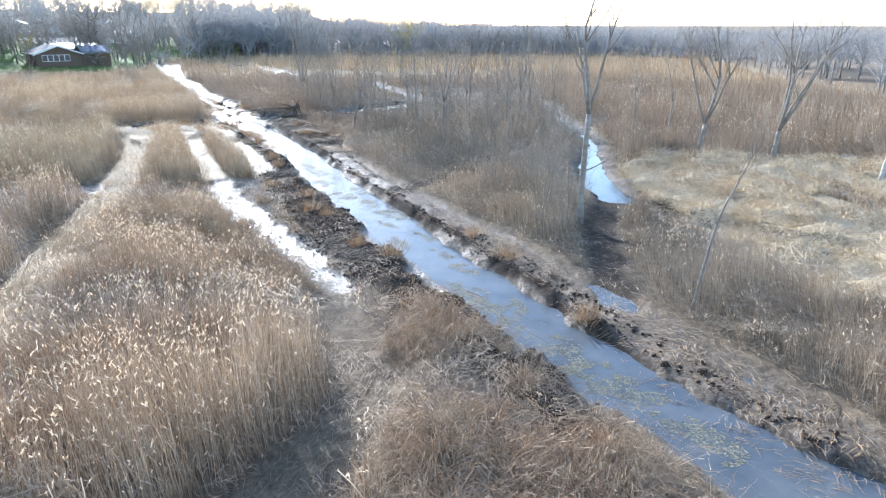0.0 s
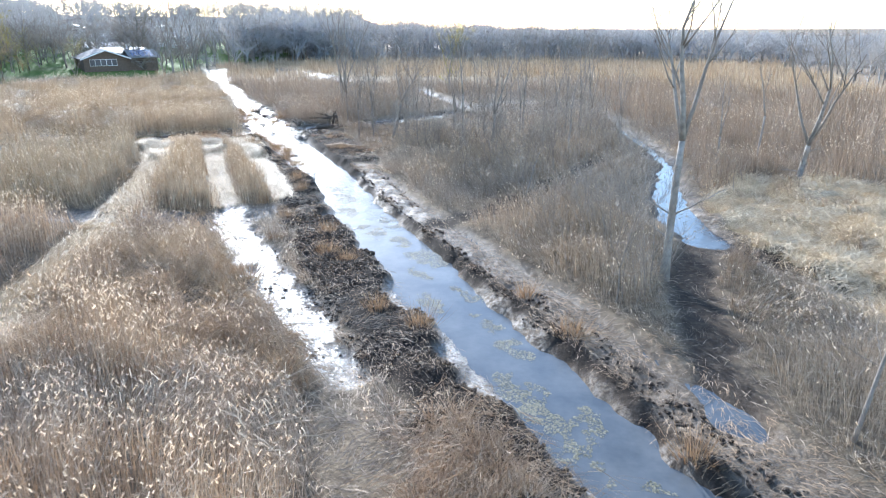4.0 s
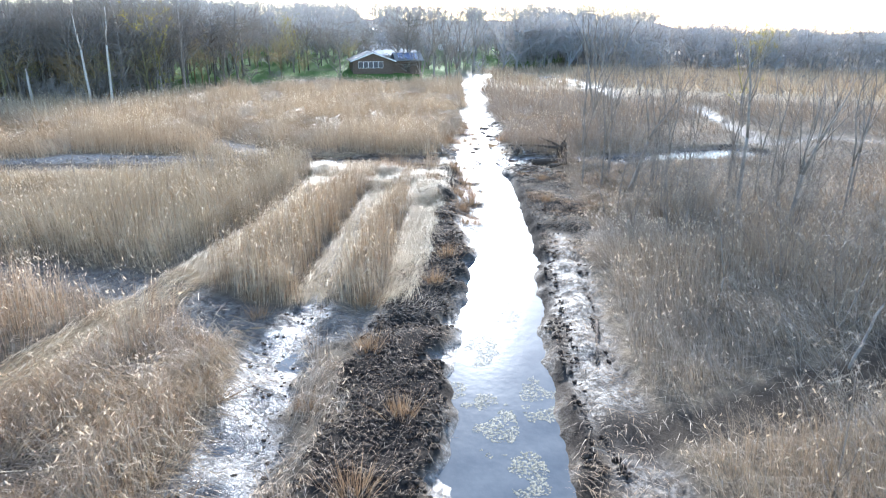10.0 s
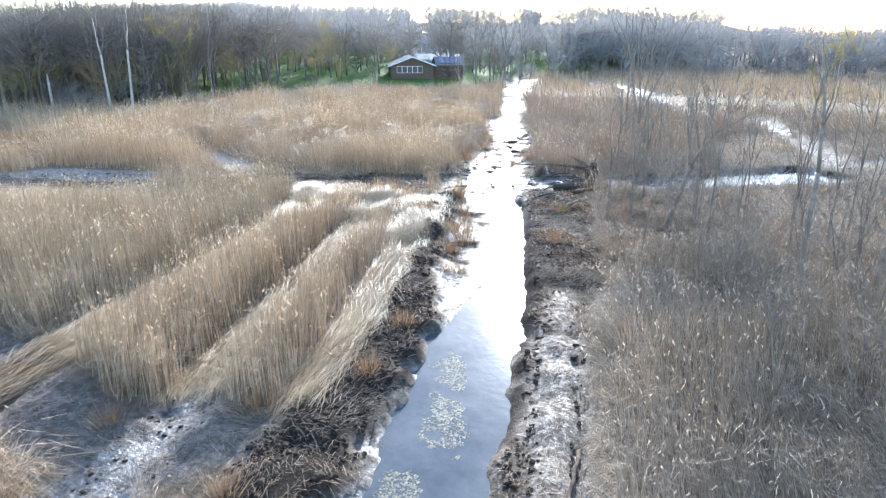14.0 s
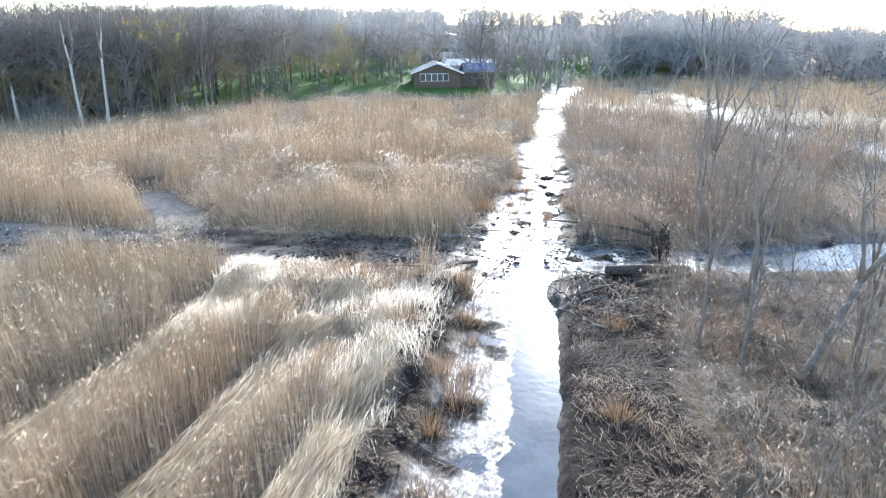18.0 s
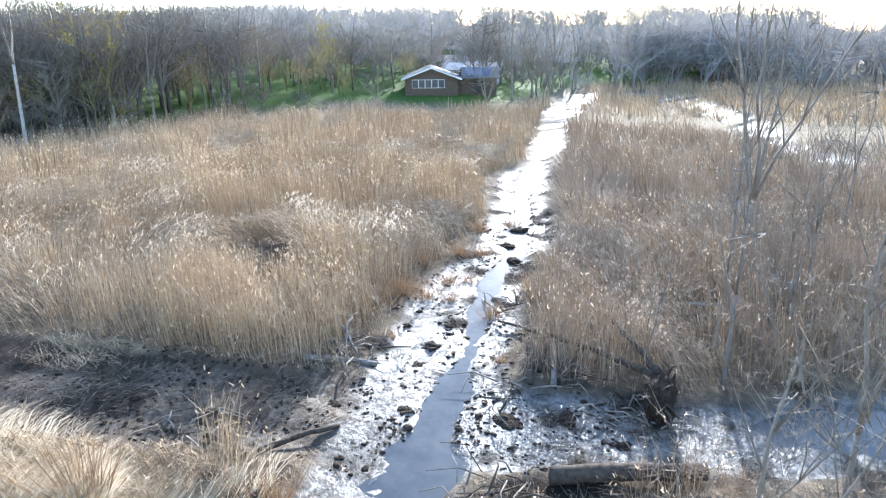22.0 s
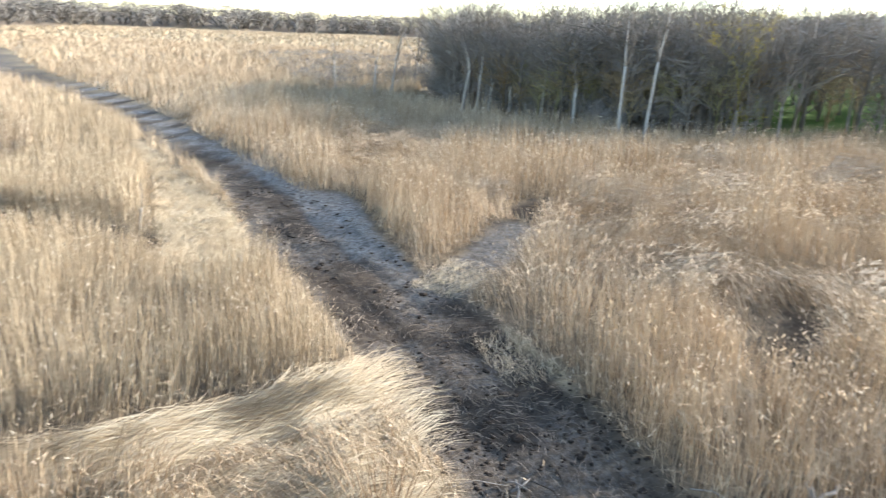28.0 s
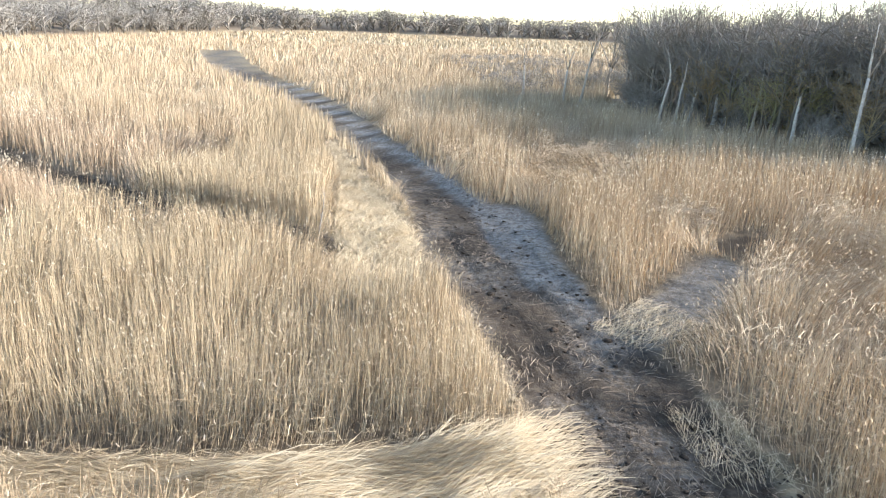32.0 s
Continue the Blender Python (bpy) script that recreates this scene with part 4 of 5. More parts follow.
def spread_clods(label, strokes, dense, size, low=0.55):
    s = Soup()
    for stroke in strokes:
        for (ax, ay, aw), (bx, by, bw) in zip(stroke[:-1], stroke[1:]):
            n = int(dense * math.hypot(bx - ax, by - ay) * (aw + bw))
            u, o = rng.random(n), rng.uniform(-1.15, 1.15, n)
            w = aw + u * (bw - aw)
            way = math.atan2(by - ay, bx - ax)
            x, y = ax + u * (bx - ax) - o * w * math.sin(way), ay + u * (by - ay) + o * w * math.cos(way)
            keep = (sample(gap_channel, x, y, 9) > 0.25) & (((sample(gap_flat, x, y, 9) > 0.2) & (sample(shelf, x, y) < 0.4)) | (low < 0.5)) & (fbm(x, y, 1.3, 88) > 0.36) & ((sample(gap_grey, x, y, 9) > -0.5) | (size > 0.095))
            x, y = x[keep], y[keep]
            r = size * rng.uniform(0.35, 1.0, len(x)) ** 1.6 * np.where(rng.random(len(x)) < 0.05, 1.8, 1)
            z = np.maximum(ground_z(x, y), WATER_Z - 0.05)
            for k in range(len(x)):
                v, f = CLODS[rng.integers(0, 12)]
                a = rng.uniform(0, 6.28)
                c, q = math.cos(a), math.sin(a)
                vx, vy = v[:, 0] * r[k] * 1.2, v[:, 1] * r[k]
                s.add(np.stack([x[k] + c * vx - q * vy, y[k] + q * vx + c * vy, z[k] + v[:, 2] * r[k] * low + 0.1 * r[k]], 1), f)
    tagged(s.link("peat_clods", M_PEAT), label, "mud", kind="stuff")


spread_clods("dark broken peat dug out along the ditch", [PEAT_WEST], 50, 0.085, 0.7)
spread_clods("dark broken peat between ditch and track", [PEAT_EAST[3:7]], 50, 0.085, 0.7)
spread_clods("crumbled dark peat along the narrow ditch", [PEAT_EAST[:4]], 26, 0.07, 0.6)
spread_clods("scattered dark peat on the ditch edge", [PEAT_EAST[6:]], 22, 0.10, 0.6)
spread_clods("small wet lumps of mud on the flats", [NORTH_FLAT[:7], EAST_ARM[:3], WEST_ROAD[:4]], 15, 0.085, 0.4)
spread_clods("dark lumps of mud in a wet track", [WET_B], 7, 0.09, 0.4)
spread_clods("churned dark mud on the reed road", [WEST_ROAD[2:9]], 4, 0.11, 0.35)


# ---- trees ----
def grow(pts_out, twigs_out, p, d, length, radius, depth, spread, rand):
    """Adds a limb and its branches."""
    steps = 4 if depth > 1 else 3
    pts, rad = [p.copy()], [radius]
    for k in range(steps):
        d = d + Vector((rand.gauss(0, 0.10), rand.gauss(0, 0.10), 0.06 + rand.gauss(0, 0.05)))
        d.normalize()
        p = p + d * (length / steps)
        pts.append(p.copy())
        rad.append(radius * (1 - 0.72 * (k + 1) / steps))
    (pts_out if depth > 1 else twigs_out).append((pts, rad))
    if depth == 0:
        return
    for k in range({3: 6, 2: 5, 1: 4}.get(depth, 4)):
        u = rand.uniform(0.3, 1.0)
        i = min(int(u * steps), steps - 1)
        q = pts[i].lerp(pts[i + 1], u * steps - i)
        a = rand.uniform(0, 2 * math.pi)
        out = Vector((math.cos(a), math.sin(a), rand.uniform(0.2, 1.0)))
        nd = (d * (1 - spread) + out * spread).normalized()
        grow(pts_out, twigs_out, q, nd, length * rand.uniform(0.42, 0.68), max(rad[i] * 0.5, 0.006), depth - 1, spread, rand)


def bare_tree(label, height, lean=(0, 0), forks=2, spread=0.55, girth=0.16, seed=1, bark=None, first=0.35, depth=3, category="tree", twig=None, fuzz=0, name="bare_tree"):
    """A leafless tree at the origin: an Empty with trunk, limb and crown."""
    rand = random.Random(seed)
    root = new(name)
    tagged(root, label, category)
    trunk_top = height * first
    p, pts, rad = Vector((0, 0, -0.25)), [], []
    n = 6
    for k in range(n + 1):
        u = k / n
        pts.append(Vector((lean[0] * u * trunk_top + 0.05 * math.sin(3 * u + seed), lean[1] * u * trunk_top + 0.05 * math.cos(2.3 * u + seed), -0.25 + u * (trunk_top + 0.25))))
        rad.append(girth * ((1.5 - 2.2 * u) if u < 0.2 else 1.06 - 0.32 * u))
    limbs, twigs = [], []
    top = pts[-1]
    for k in range(forks):
        a = seed * 1.3 + k * 2 * math.pi / forks + rand.uniform(-0.4, 0.4)
        tilt = 0.12 if k == 0 else rand.uniform(0.25, 0.55)
        d = Vector((math.cos(a) * tilt + lean[0], math.sin(a) * tilt + lean[1], 1)).normalized()
        grow(limbs, twigs, top, d, (height - trunk_top) * (1.0 if k == 0 else rand.uniform(0.75, 1.0)), girth * (0.74 if k == 0 else 0.58), depth, spread, rand)
    for k in range(3):
        u = rand.uniform(0.45, 0.95)
        i = min(int(u * n), n - 1)
        a = rand.uniform(0, 6.28)
        grow(limbs, twigs, pts[i], Vector((math.cos(a), math.sin(a), rand.uniform(0.1, 0.7))).normalized(), height * rand.uniform(0.12, 0.28), girth * 0.25, 1, spread, rand)
    s = Soup()
    v, f = tube(pts, rad, 9)
    s.add(v, f)
    s.link("trunk", bark or M_BARK, root, smooth=True)
    s = Soup()
    for q, r in (limbs + twigs)[1:]:
        v, f = tube(q, r, 5 if r[0] > 0.03 else 3)
        s.add(v, f)
    if fuzz:
        tips = np.array([q[-1][:] for q, r in limbs + twigs])
        foot = tips[np.random.default_rng(seed).integers(0, len(tips), fuzz)]
        way = np.random.default_rng(seed + 1).normal(0, 1, (fuzz, 3)) * height * 0.05 + np.array([0, 0, height * 0.02])
        v, f = slivers(foot - way * 0.2, way, np.full(fuzz, 0.03 if height > 6 else 0.014), np.random.default_rng(seed + 2).normal(0, 1, (fuzz, 3)))
        s.add(v, f)
    s.link("crown", twig or M_TWIG, root, smooth=not fuzz)
    q, r = (limbs + twigs)[0]
    s = Soup()
    v, f = tube(q, r, 7)
    s.add(v, f)
    s.link("limb", bark or M_BARK, root, smooth=True)
    return root


def plant(root, x, y, turn=0.0, size=1.0):
    root.matrix_world = Matrix.Translation((x, y, float(ground_z(np.array([x]), np.array([y]))[0]))) @ pose(0, 0, 0, 0, 0, turn) @ Matrix.Diagonal((size, size, size, 1))
    return root


plant(bare_tree("tall bare forked tree with pale grey bark by a ditch", 11.4, (0.06, 0.05), 3, 0.42, 0.17, 3, M_BARK, 0.5, fuzz=160), 7.3, 32.5, 20)
plant(bare_tree("bare multi-stemmed grey tree standing in reeds", 10.0, (0.08, 0.0), 3, 0.42, 0.2, 5, M_BARK, 0.24, fuzz=260), 21.0, 51.5, 0)
plant(bare_tree("bare twisted grey tree standing in reeds", 10.5, (0.12, 0.0), 4, 0.5, 0.2, 8, M_BARK, 0.22, fuzz=260), 26.0, 49.5, 0)
plant(bare_tree("slim bare tree in golden reeds", 7.2, (0, 0), 1, 0.4, 0.09, 11, M_BARK, 0.5, 2), 20.5, 57.5, 0)
plant(bare_tree("slim bare tree in golden reeds", 6.5, (0.02, 0), 2, 0.5, 0.08, 13, M_BARK, 0.4, 2), 16.0, 53.5, 0)
plant(bare_tree("leaning bare sapling beside the track", 6.4, (0.22, 0.1), 1, 0.4, 0.055, 15, M_TWIG, 0.5, 2), 9.3, 21.6, 0)
plant(bare_tree("broken pale dead tree in reeds", 5.0, (0.08, 0.05), 2, 0.5, 0.15, 17, M_PALE, 0.5, 1), 29.5, 41.5, 0)
plant(bare_tree("slender bare tree among brown reeds", 9.6, (0.0, 0.0), 1, 0.35, 0.11, 21, M_BARK, 0.5, 2), -2.5, 60.5, 0)
plant(bare_tree("slender bare tree among brown reeds", 7.6, (0.04, 0.0), 2, 0.4, 0.12, 23, M_BARK, 0.4, 2), 0.0, 61.2, 0)
plant(bare_tree("leaning bare tree among brown reeds", 7.0, (0.28, 0.1), 2, 0.4, 0.13, 25, M_BARK, 0.5, 2), -9.6, 66.6, -25)
plant(bare_tree("tall bare tree with several stems", 13.5, (0.02, 0.0), 4, 0.4, 0.17, 27, M_BARK, 0.12, 3), -20.4, 94.5, 0)
plant(bare_tree("slender bare tree among brown reeds", 6.6, (0.0, 0.0), 2, 0.45, 0.08, 29, M_BARK, 0.4, 2), 6.2, 59.0, 0)
plant(bare_tree("slender bare tree among brown reeds", 7.0, (0.03, 0.0), 2, 0.45, 0.08, 31, M_BARK, 0.4, 2), 0.6, 70.5, 0)


# ---- woods round the marsh ----
def wood_tree(seed, height, stems, twigs, low, thick=1.0, round_crown=True):
    """Corners and triangles of one cheap leafless tree for far woods: trunk, limbs and a rounded haze of twigs."""
    rand = np.random.default_rng(seed)
    s = Soup()
    if round_crown:
        trunk = [(0, 0, -0.5), (rand.normal(0, 0.15), rand.normal(0, 0.15), height * 0.35), (rand.normal(0, 0.4), rand.normal(0, 0.4), height * 0.78)]
        v, f = tube(trunk, (0.16, 0.11, 0.03), 3)
        s.add(v, f)
    n = stems
    z = height * rand.uniform(low, 0.62, n)
    a = rand.uniform(0, 6.28, n)
    foot = np.stack([np.zeros(n), np.zeros(n), z], 1)
    up = rand.uniform(0.25, 0.85, n)
    reach = height * 0.36 * np.sqrt(1 - (2 * up - 1) ** 2 * 0.8) * rand.uniform(0.6, 1.05, n)
    tip = np.stack([np.cos(a) * reach, np.sin(a) * reach, np.maximum(z + 0.05 * height, height * (low + (0.97 - low) * up))], 1)
    v, f = slivers(foot, tip - foot, np.full(n, 0.085 * thick), rand.normal(0, 1, (n, 3)))
    s.add(v, f)
    m = twigs
    k = rand.integers(0, n, m)
    along = rand.uniform(0.3, 1.0, m)[:, None]
    foot2 = foot[k] + (tip - foot)[k] * along + rand.normal(0, 0.02, (m, 3)) * height
    way2 = ((tip - foot)[k] / height * 1.2 + rand.normal(0, 0.55, (m, 3)) + np.array([0, 0, 0.35])) * rand.uniform(0.5, 1.4, m)[:, None] * height / 12
    v, f = slivers(foot2, way2, np.full(m, 0.04 * thick), rand.normal(0, 1, (m, 3)))
    s.add(v, f)
    return np.concatenate(s.v), np.concatenate(s.f)


WOOD = [wood_tree(100 + k, 12.0, 34, 320, 0.12, 1.4) for k in range(6)]
SCRUB = [wood_tree(200 + k, 12.0, 24, 180, 0.0, 2.6, False) for k in range(5)]
FAR_WOOD = [wood_tree(300 + k, 12.0, 22, 150, 0.06, 2.8) for k in range(5)]
HORIZON_WOOD = [wood_tree(400 + k, 12.0, 14, 70, 0.0, 6.0) for k in range(5)]


def fill_woods(label, spots, low, high, mat, name="woods", widen=1.0, shapes=None, scale=None):
    shapes = shapes or WOOD
    vs, fs, ts, count = [], [], [], 0
    x, y = spots
    z = ground_z(x, y)
    for k in range(len(x)):
        v, f = shapes[rng.integers(0, len(shapes))]
        s = rng.uniform(low, high) / 12.0 * (1.0 if scale is None else scale(x[k]))
        a = rng.uniform(0, 6.28)
        c, q = math.cos(a) * s * widen, math.sin(a) * s * widen
        vs.append(np.stack([x[k] + c * v[:, 0] - q * v[:, 1], y[k] + q * v[:, 0] + c * v[:, 1], z[k] + s * v[:, 2]], 1))
        fs.append(f + count)
        ts.append(np.full(len(v), rng.random()))
        count += len(v)
    tagged(link_mesh(name, np.concatenate(vs), np.concatenate(fs), mat, attrs=[("tint", np.concatenate(ts))]), label, "woods", kind="stuff")


VILLAGE = [(-66, 132), (-58, 146), (-92, 262), (-168, 250), (-104, 158), (-86, 128)]
GARDENS = [(-84, 92), (-82, 126), (-104, 152), (-132, 140), (-122, 100)]


def spots_behind(box, n, lo, hi, garden=0.35):
    """Places at lo to hi metres behind the marsh's edge, most of them near it, few on the lawns."""
    x, y = rng.uniform(box[0], box[1], n * 30), rng.uniform(box[2], box[3], n * 30)
    e = edge_gap(x, y)
    ok = (e > lo) & (e < lo + (hi - lo) * rng.random(len(x))) & ~((x > -86) & (x < -64) & (y > 110) & (y < 138))
    ok &= ~(inside(x, y, VILLAGE) & (rng.random(len(x)) > 0.4)) & ~(inside(x, y, GARDENS) & (rng.random(len(x)) > garden))
    return x[ok][:n], y[ok][:n]


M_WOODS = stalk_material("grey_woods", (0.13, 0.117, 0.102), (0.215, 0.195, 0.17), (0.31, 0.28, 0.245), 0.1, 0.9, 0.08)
# Distant copy of M_WOODS, paled and cooled: haze is put into its colour.
M_HAZE_WOODS = stalk_material("haze_pale_woods", (0.24, 0.24, 0.243), (0.335, 0.335, 0.337), (0.42, 0.415, 0.41), 0.2, 0.9, 0.05)
M_OAK = stalk_material("withered_oak", (0.20, 0.15, 0.085), (0.31, 0.235, 0.13), (0.42, 0.34, 0.20), 0.3)
M_BUDS = stalk_material("budding_twigs", (0.18, 0.175, 0.09), (0.28, 0.265, 0.14), (0.40, 0.37, 0.20), 0.3)
fill_woods("leafless grey-brown woods at the marsh edge", spots_behind((-135, -82, 45, 118), 230, 2, 45), 11, 18, M_WOODS)
fill_woods("woods with withered brown leaves at the marsh edge", spots_behind((-130, -82, 62, 125), 90, 1, 40), 6, 12, M_OAK)
fill_woods("woods with yellow-green buds at the marsh edge", spots_behind((-130, -70, 62, 150), 50, 1, 45), 6, 12, M_BUDS)
fill_woods("tangled leafless undergrowth at the wood's edge", spots_behind((-135, -82, 45, 118), 240, 0.5, 26, 0.3), 2.5, 6, M_WOODS, "undergrowth", 1.3, SCRUB)
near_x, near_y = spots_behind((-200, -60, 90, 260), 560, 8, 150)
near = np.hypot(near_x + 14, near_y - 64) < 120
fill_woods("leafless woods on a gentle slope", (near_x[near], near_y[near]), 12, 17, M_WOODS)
fill_woods("leafless woods higher on the slope", (near_x[~near], near_y[~near]), 10, 14, M_HAZE_WOODS, shapes=FAR_WOOD)
fill_woods("leafless woods on the far slope", spots_behind((-330, -60, 160, 380), 420, 60, 260), 12, 15, M_HAZE_WOODS, widen=1.3, shapes=FAR_WOOD)
fill_woods("leafless undergrowth along the far marsh edge", spots_behind((-80, 110, 165, 260), 150, 0, 20, 0.1), 3, 6, M_HAZE_WOODS, "undergrowth", 1.8, SCRUB)
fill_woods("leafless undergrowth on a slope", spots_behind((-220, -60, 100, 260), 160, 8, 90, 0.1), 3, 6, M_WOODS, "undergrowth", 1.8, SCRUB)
fill_woods("distant leafless woods", spots_behind((-75, 180, 180, 330), 560, 0, 90), 11, 13, M_HAZE_WOODS, widen=1.3, shapes=FAR_WOOD, scale=lambda u: 1.0 - (0.0034 if u > 0 else 0.0048) * u)
fill_woods("distant leafless woods to the west", spots_behind((-940, -330, -620, 110), 520, 0, 160), 18, 26, M_WOODS, widen=1.7, shapes=HORIZON_WOOD)
fill_woods("leafless woods across the wide marsh", spots_behind((-420, -60, -520, -120), 420, 0, 90), 13, 18, M_WOODS, widen=1.5, shapes=FAR_WOOD)
fill_woods("leafless woods along the western marsh", spots_behind((-720, -150, 40, 190), 330, 0, 60), 11, 16, M_HAZE_WOODS, widen=1.4, shapes=FAR_WOOD)
fill_woods("leafless woods beside the marsh", spots_behind((50, 160, 40, 160), 160, 0, 50), 9, 12, M_HAZE_WOODS, widen=1.2)


def garden_spots(n):
    """Places of garden trees behind and beside the house at the marsh edge."""
    x, y = rng.uniform(-112, -60, n), rng.uniform(126, 172, n)
    ok = (edge_gap(x, y) > 2) & ((x - y * 0.2 < -116.5) | (y > 149) | (x > -65)) & (rng.random(n) < 0.7)
    return x[ok], y[ok]


fill_woods("leafless garden trees behind a house", garden_spots(90), 6, 11, M_WOODS)
fill_woods("brown leafless bushes in gardens", garden_spots(60), 2.5, 5, M_OAK, "undergrowth", 1.3, SCRUB)


def spots_within(poly, n):
    xs, ys = [p[0] for p in poly], [p[1] for p in poly]
    x, y = rng.uniform(min(xs), max(xs), n * 6), rng.uniform(min(ys), max(ys), n * 6)
    ok = inside(x, y, poly) & (fbm(x, y, 20, 101) > 0.45)
    return x[ok][:n], y[ok][:n]


SCRUB_FIELD = [(-118, 40), (-140, 46), (-190, 52), (-260, 44), (-280, -10), (-230, -30), (-170, 8), (-135, 28)]
fill_woods("low grey scrub in the marsh before the woods", spots_within(SCRUB_FIELD, 420), 1.5, 3.6, M_WOODS, "scrub", 2.4, SCRUB)


def wood_edge_trees():
    """Single trees that stand out along the wood's edge."""
    kinds = [bare_tree("leafless grey tree at the edge of the woods", 13, (0.03, 0.0), 3, 0.5, 0.2, 41, M_BARK, 0.35, 2, fuzz=350),
             bare_tree("slim leafless tree at the edge of the woods", 14, (0.0, 0.03), 2, 0.45, 0.15, 42, M_BARK, 0.45, 2, fuzz=300),
             bare_tree("spreading leafless tree at the edge of the woods", 11, (-0.04, 0.0), 4, 0.6, 0.2, 43, M_BARK, 0.2, 2, fuzz=400),
             bare_tree("pale slender leafless tree at the edge of the woods", 14, (0.03, 0.02), 2, 0.35, 0.15, 44, M_PALE, 0.6, 2, fuzz=250)]
    rand = random.Random(5)
    spots = []
    for (ax, ay), (bx, by) in zip(WOODS_EDGE[2:15], WOODS_EDGE[3:16]):
        n = max(1, int(math.hypot(bx - ax, by - ay) / 6))
        for k in range(n):
            u = (k + rand.random()) / n
            spots.append((ax + u * (bx - ax) - rand.uniform(1, 5), ay + u * (by - ay) + rand.uniform(1, 5)))
    first = [True] * 4
    for x, y in spots:
        if 116 < y < 140 and -90 < x < -62:
            continue
        k = rand.choice((0, 0, 1, 1, 2, 2, 3))
        place = Matrix.Translation((x, y, float(ground_z(np.array([x]), np.array([y]))[0]))) @ pose(0, 0, 0, 0, 0, rand.uniform(0, 360))
        size = rand.uniform(0.75, 1.1)
        if first[k]:
            kinds[k].matrix_world = place @ Matrix.Diagonal((size, size, size, 1))
            first[k] = False
        else:
            made = copy_thing(kinds[k], place)
            made.scale = (size, size, size)
    for x, y, size in ((-76.5, 121.0, 0.5), (-64.0, 129.5, 0.7)):
        made = copy_thing(kinds[2], Matrix.Translation((x, y, float(ground_z(np.array([x]), np.array([y]))[0]))) @ pose(0, 0, 0, 0, 0, 40 * x))
        made.scale = (size, size, size)
    tagged(kinds[0], group="trees at the wood's edge")


wood_edge_trees()


# ---- buildings ----
def box_bm(x0, x1, y0, y1, z0, z1, soft_edge=0.02):
    bm = bmesh.new()
    bmesh.ops.create_cube(bm, size=1)
    for p in bm.verts:
        p.co = Vector(((x0 + x1) / 2 + p.co.x * (x1 - x0), (y0 + y1) / 2 + p.co.y * (y1 - y0), (z0 + z1) / 2 + p.co.z * (z1 - z0)))
    if soft_edge:
        bmesh.ops.bevel(bm, geom=bm.edges[:], offset=soft_edge, segments=1, affect="EDGES")
    return bm


def gable_wall_bm(w, d, h, ridge):
    """Walls of a gabled house: width w, depth d, ridge along the depth."""
    bm = bmesh.new()
    ends = []
    for y in (0, d):
        ends.append([bm.verts.new((x, y, z)) for x, z in ((-w / 2, -0.6), (w / 2, -0.6), (w / 2, h), (0, ridge), (-w / 2, h))])
    bm.faces.new(ends[0])
    bm.faces.new(ends[1][::-1])
    for i in range(5):
        bm.faces.new((ends[0][i], ends[1][i], ends[1][(i + 1) % 5], ends[0][(i + 1) % 5]))
    bmesh.ops.recalc_face_normals(bm, faces=bm.faces)
    return bm


def slab_bm(a, b, c, d, thick):
    """A sloping slab on four corners."""
    bm = bmesh.new()
    low = [bm.verts.new(p) for p in (a, b, c, d)]
    high = [bm.verts.new((p[0], p[1], p[2] + thick)) for p in (a, b, c, d)]
    bm.faces.new(low[::-1])
    bm.faces.new(high)
    for i in range(4):
        bm.faces.new((low[i], low[(i + 1) % 4], high[(i + 1) % 4], high[i]))
    bmesh.ops.recalc_face_normals(bm, faces=bm.faces)
    return bm


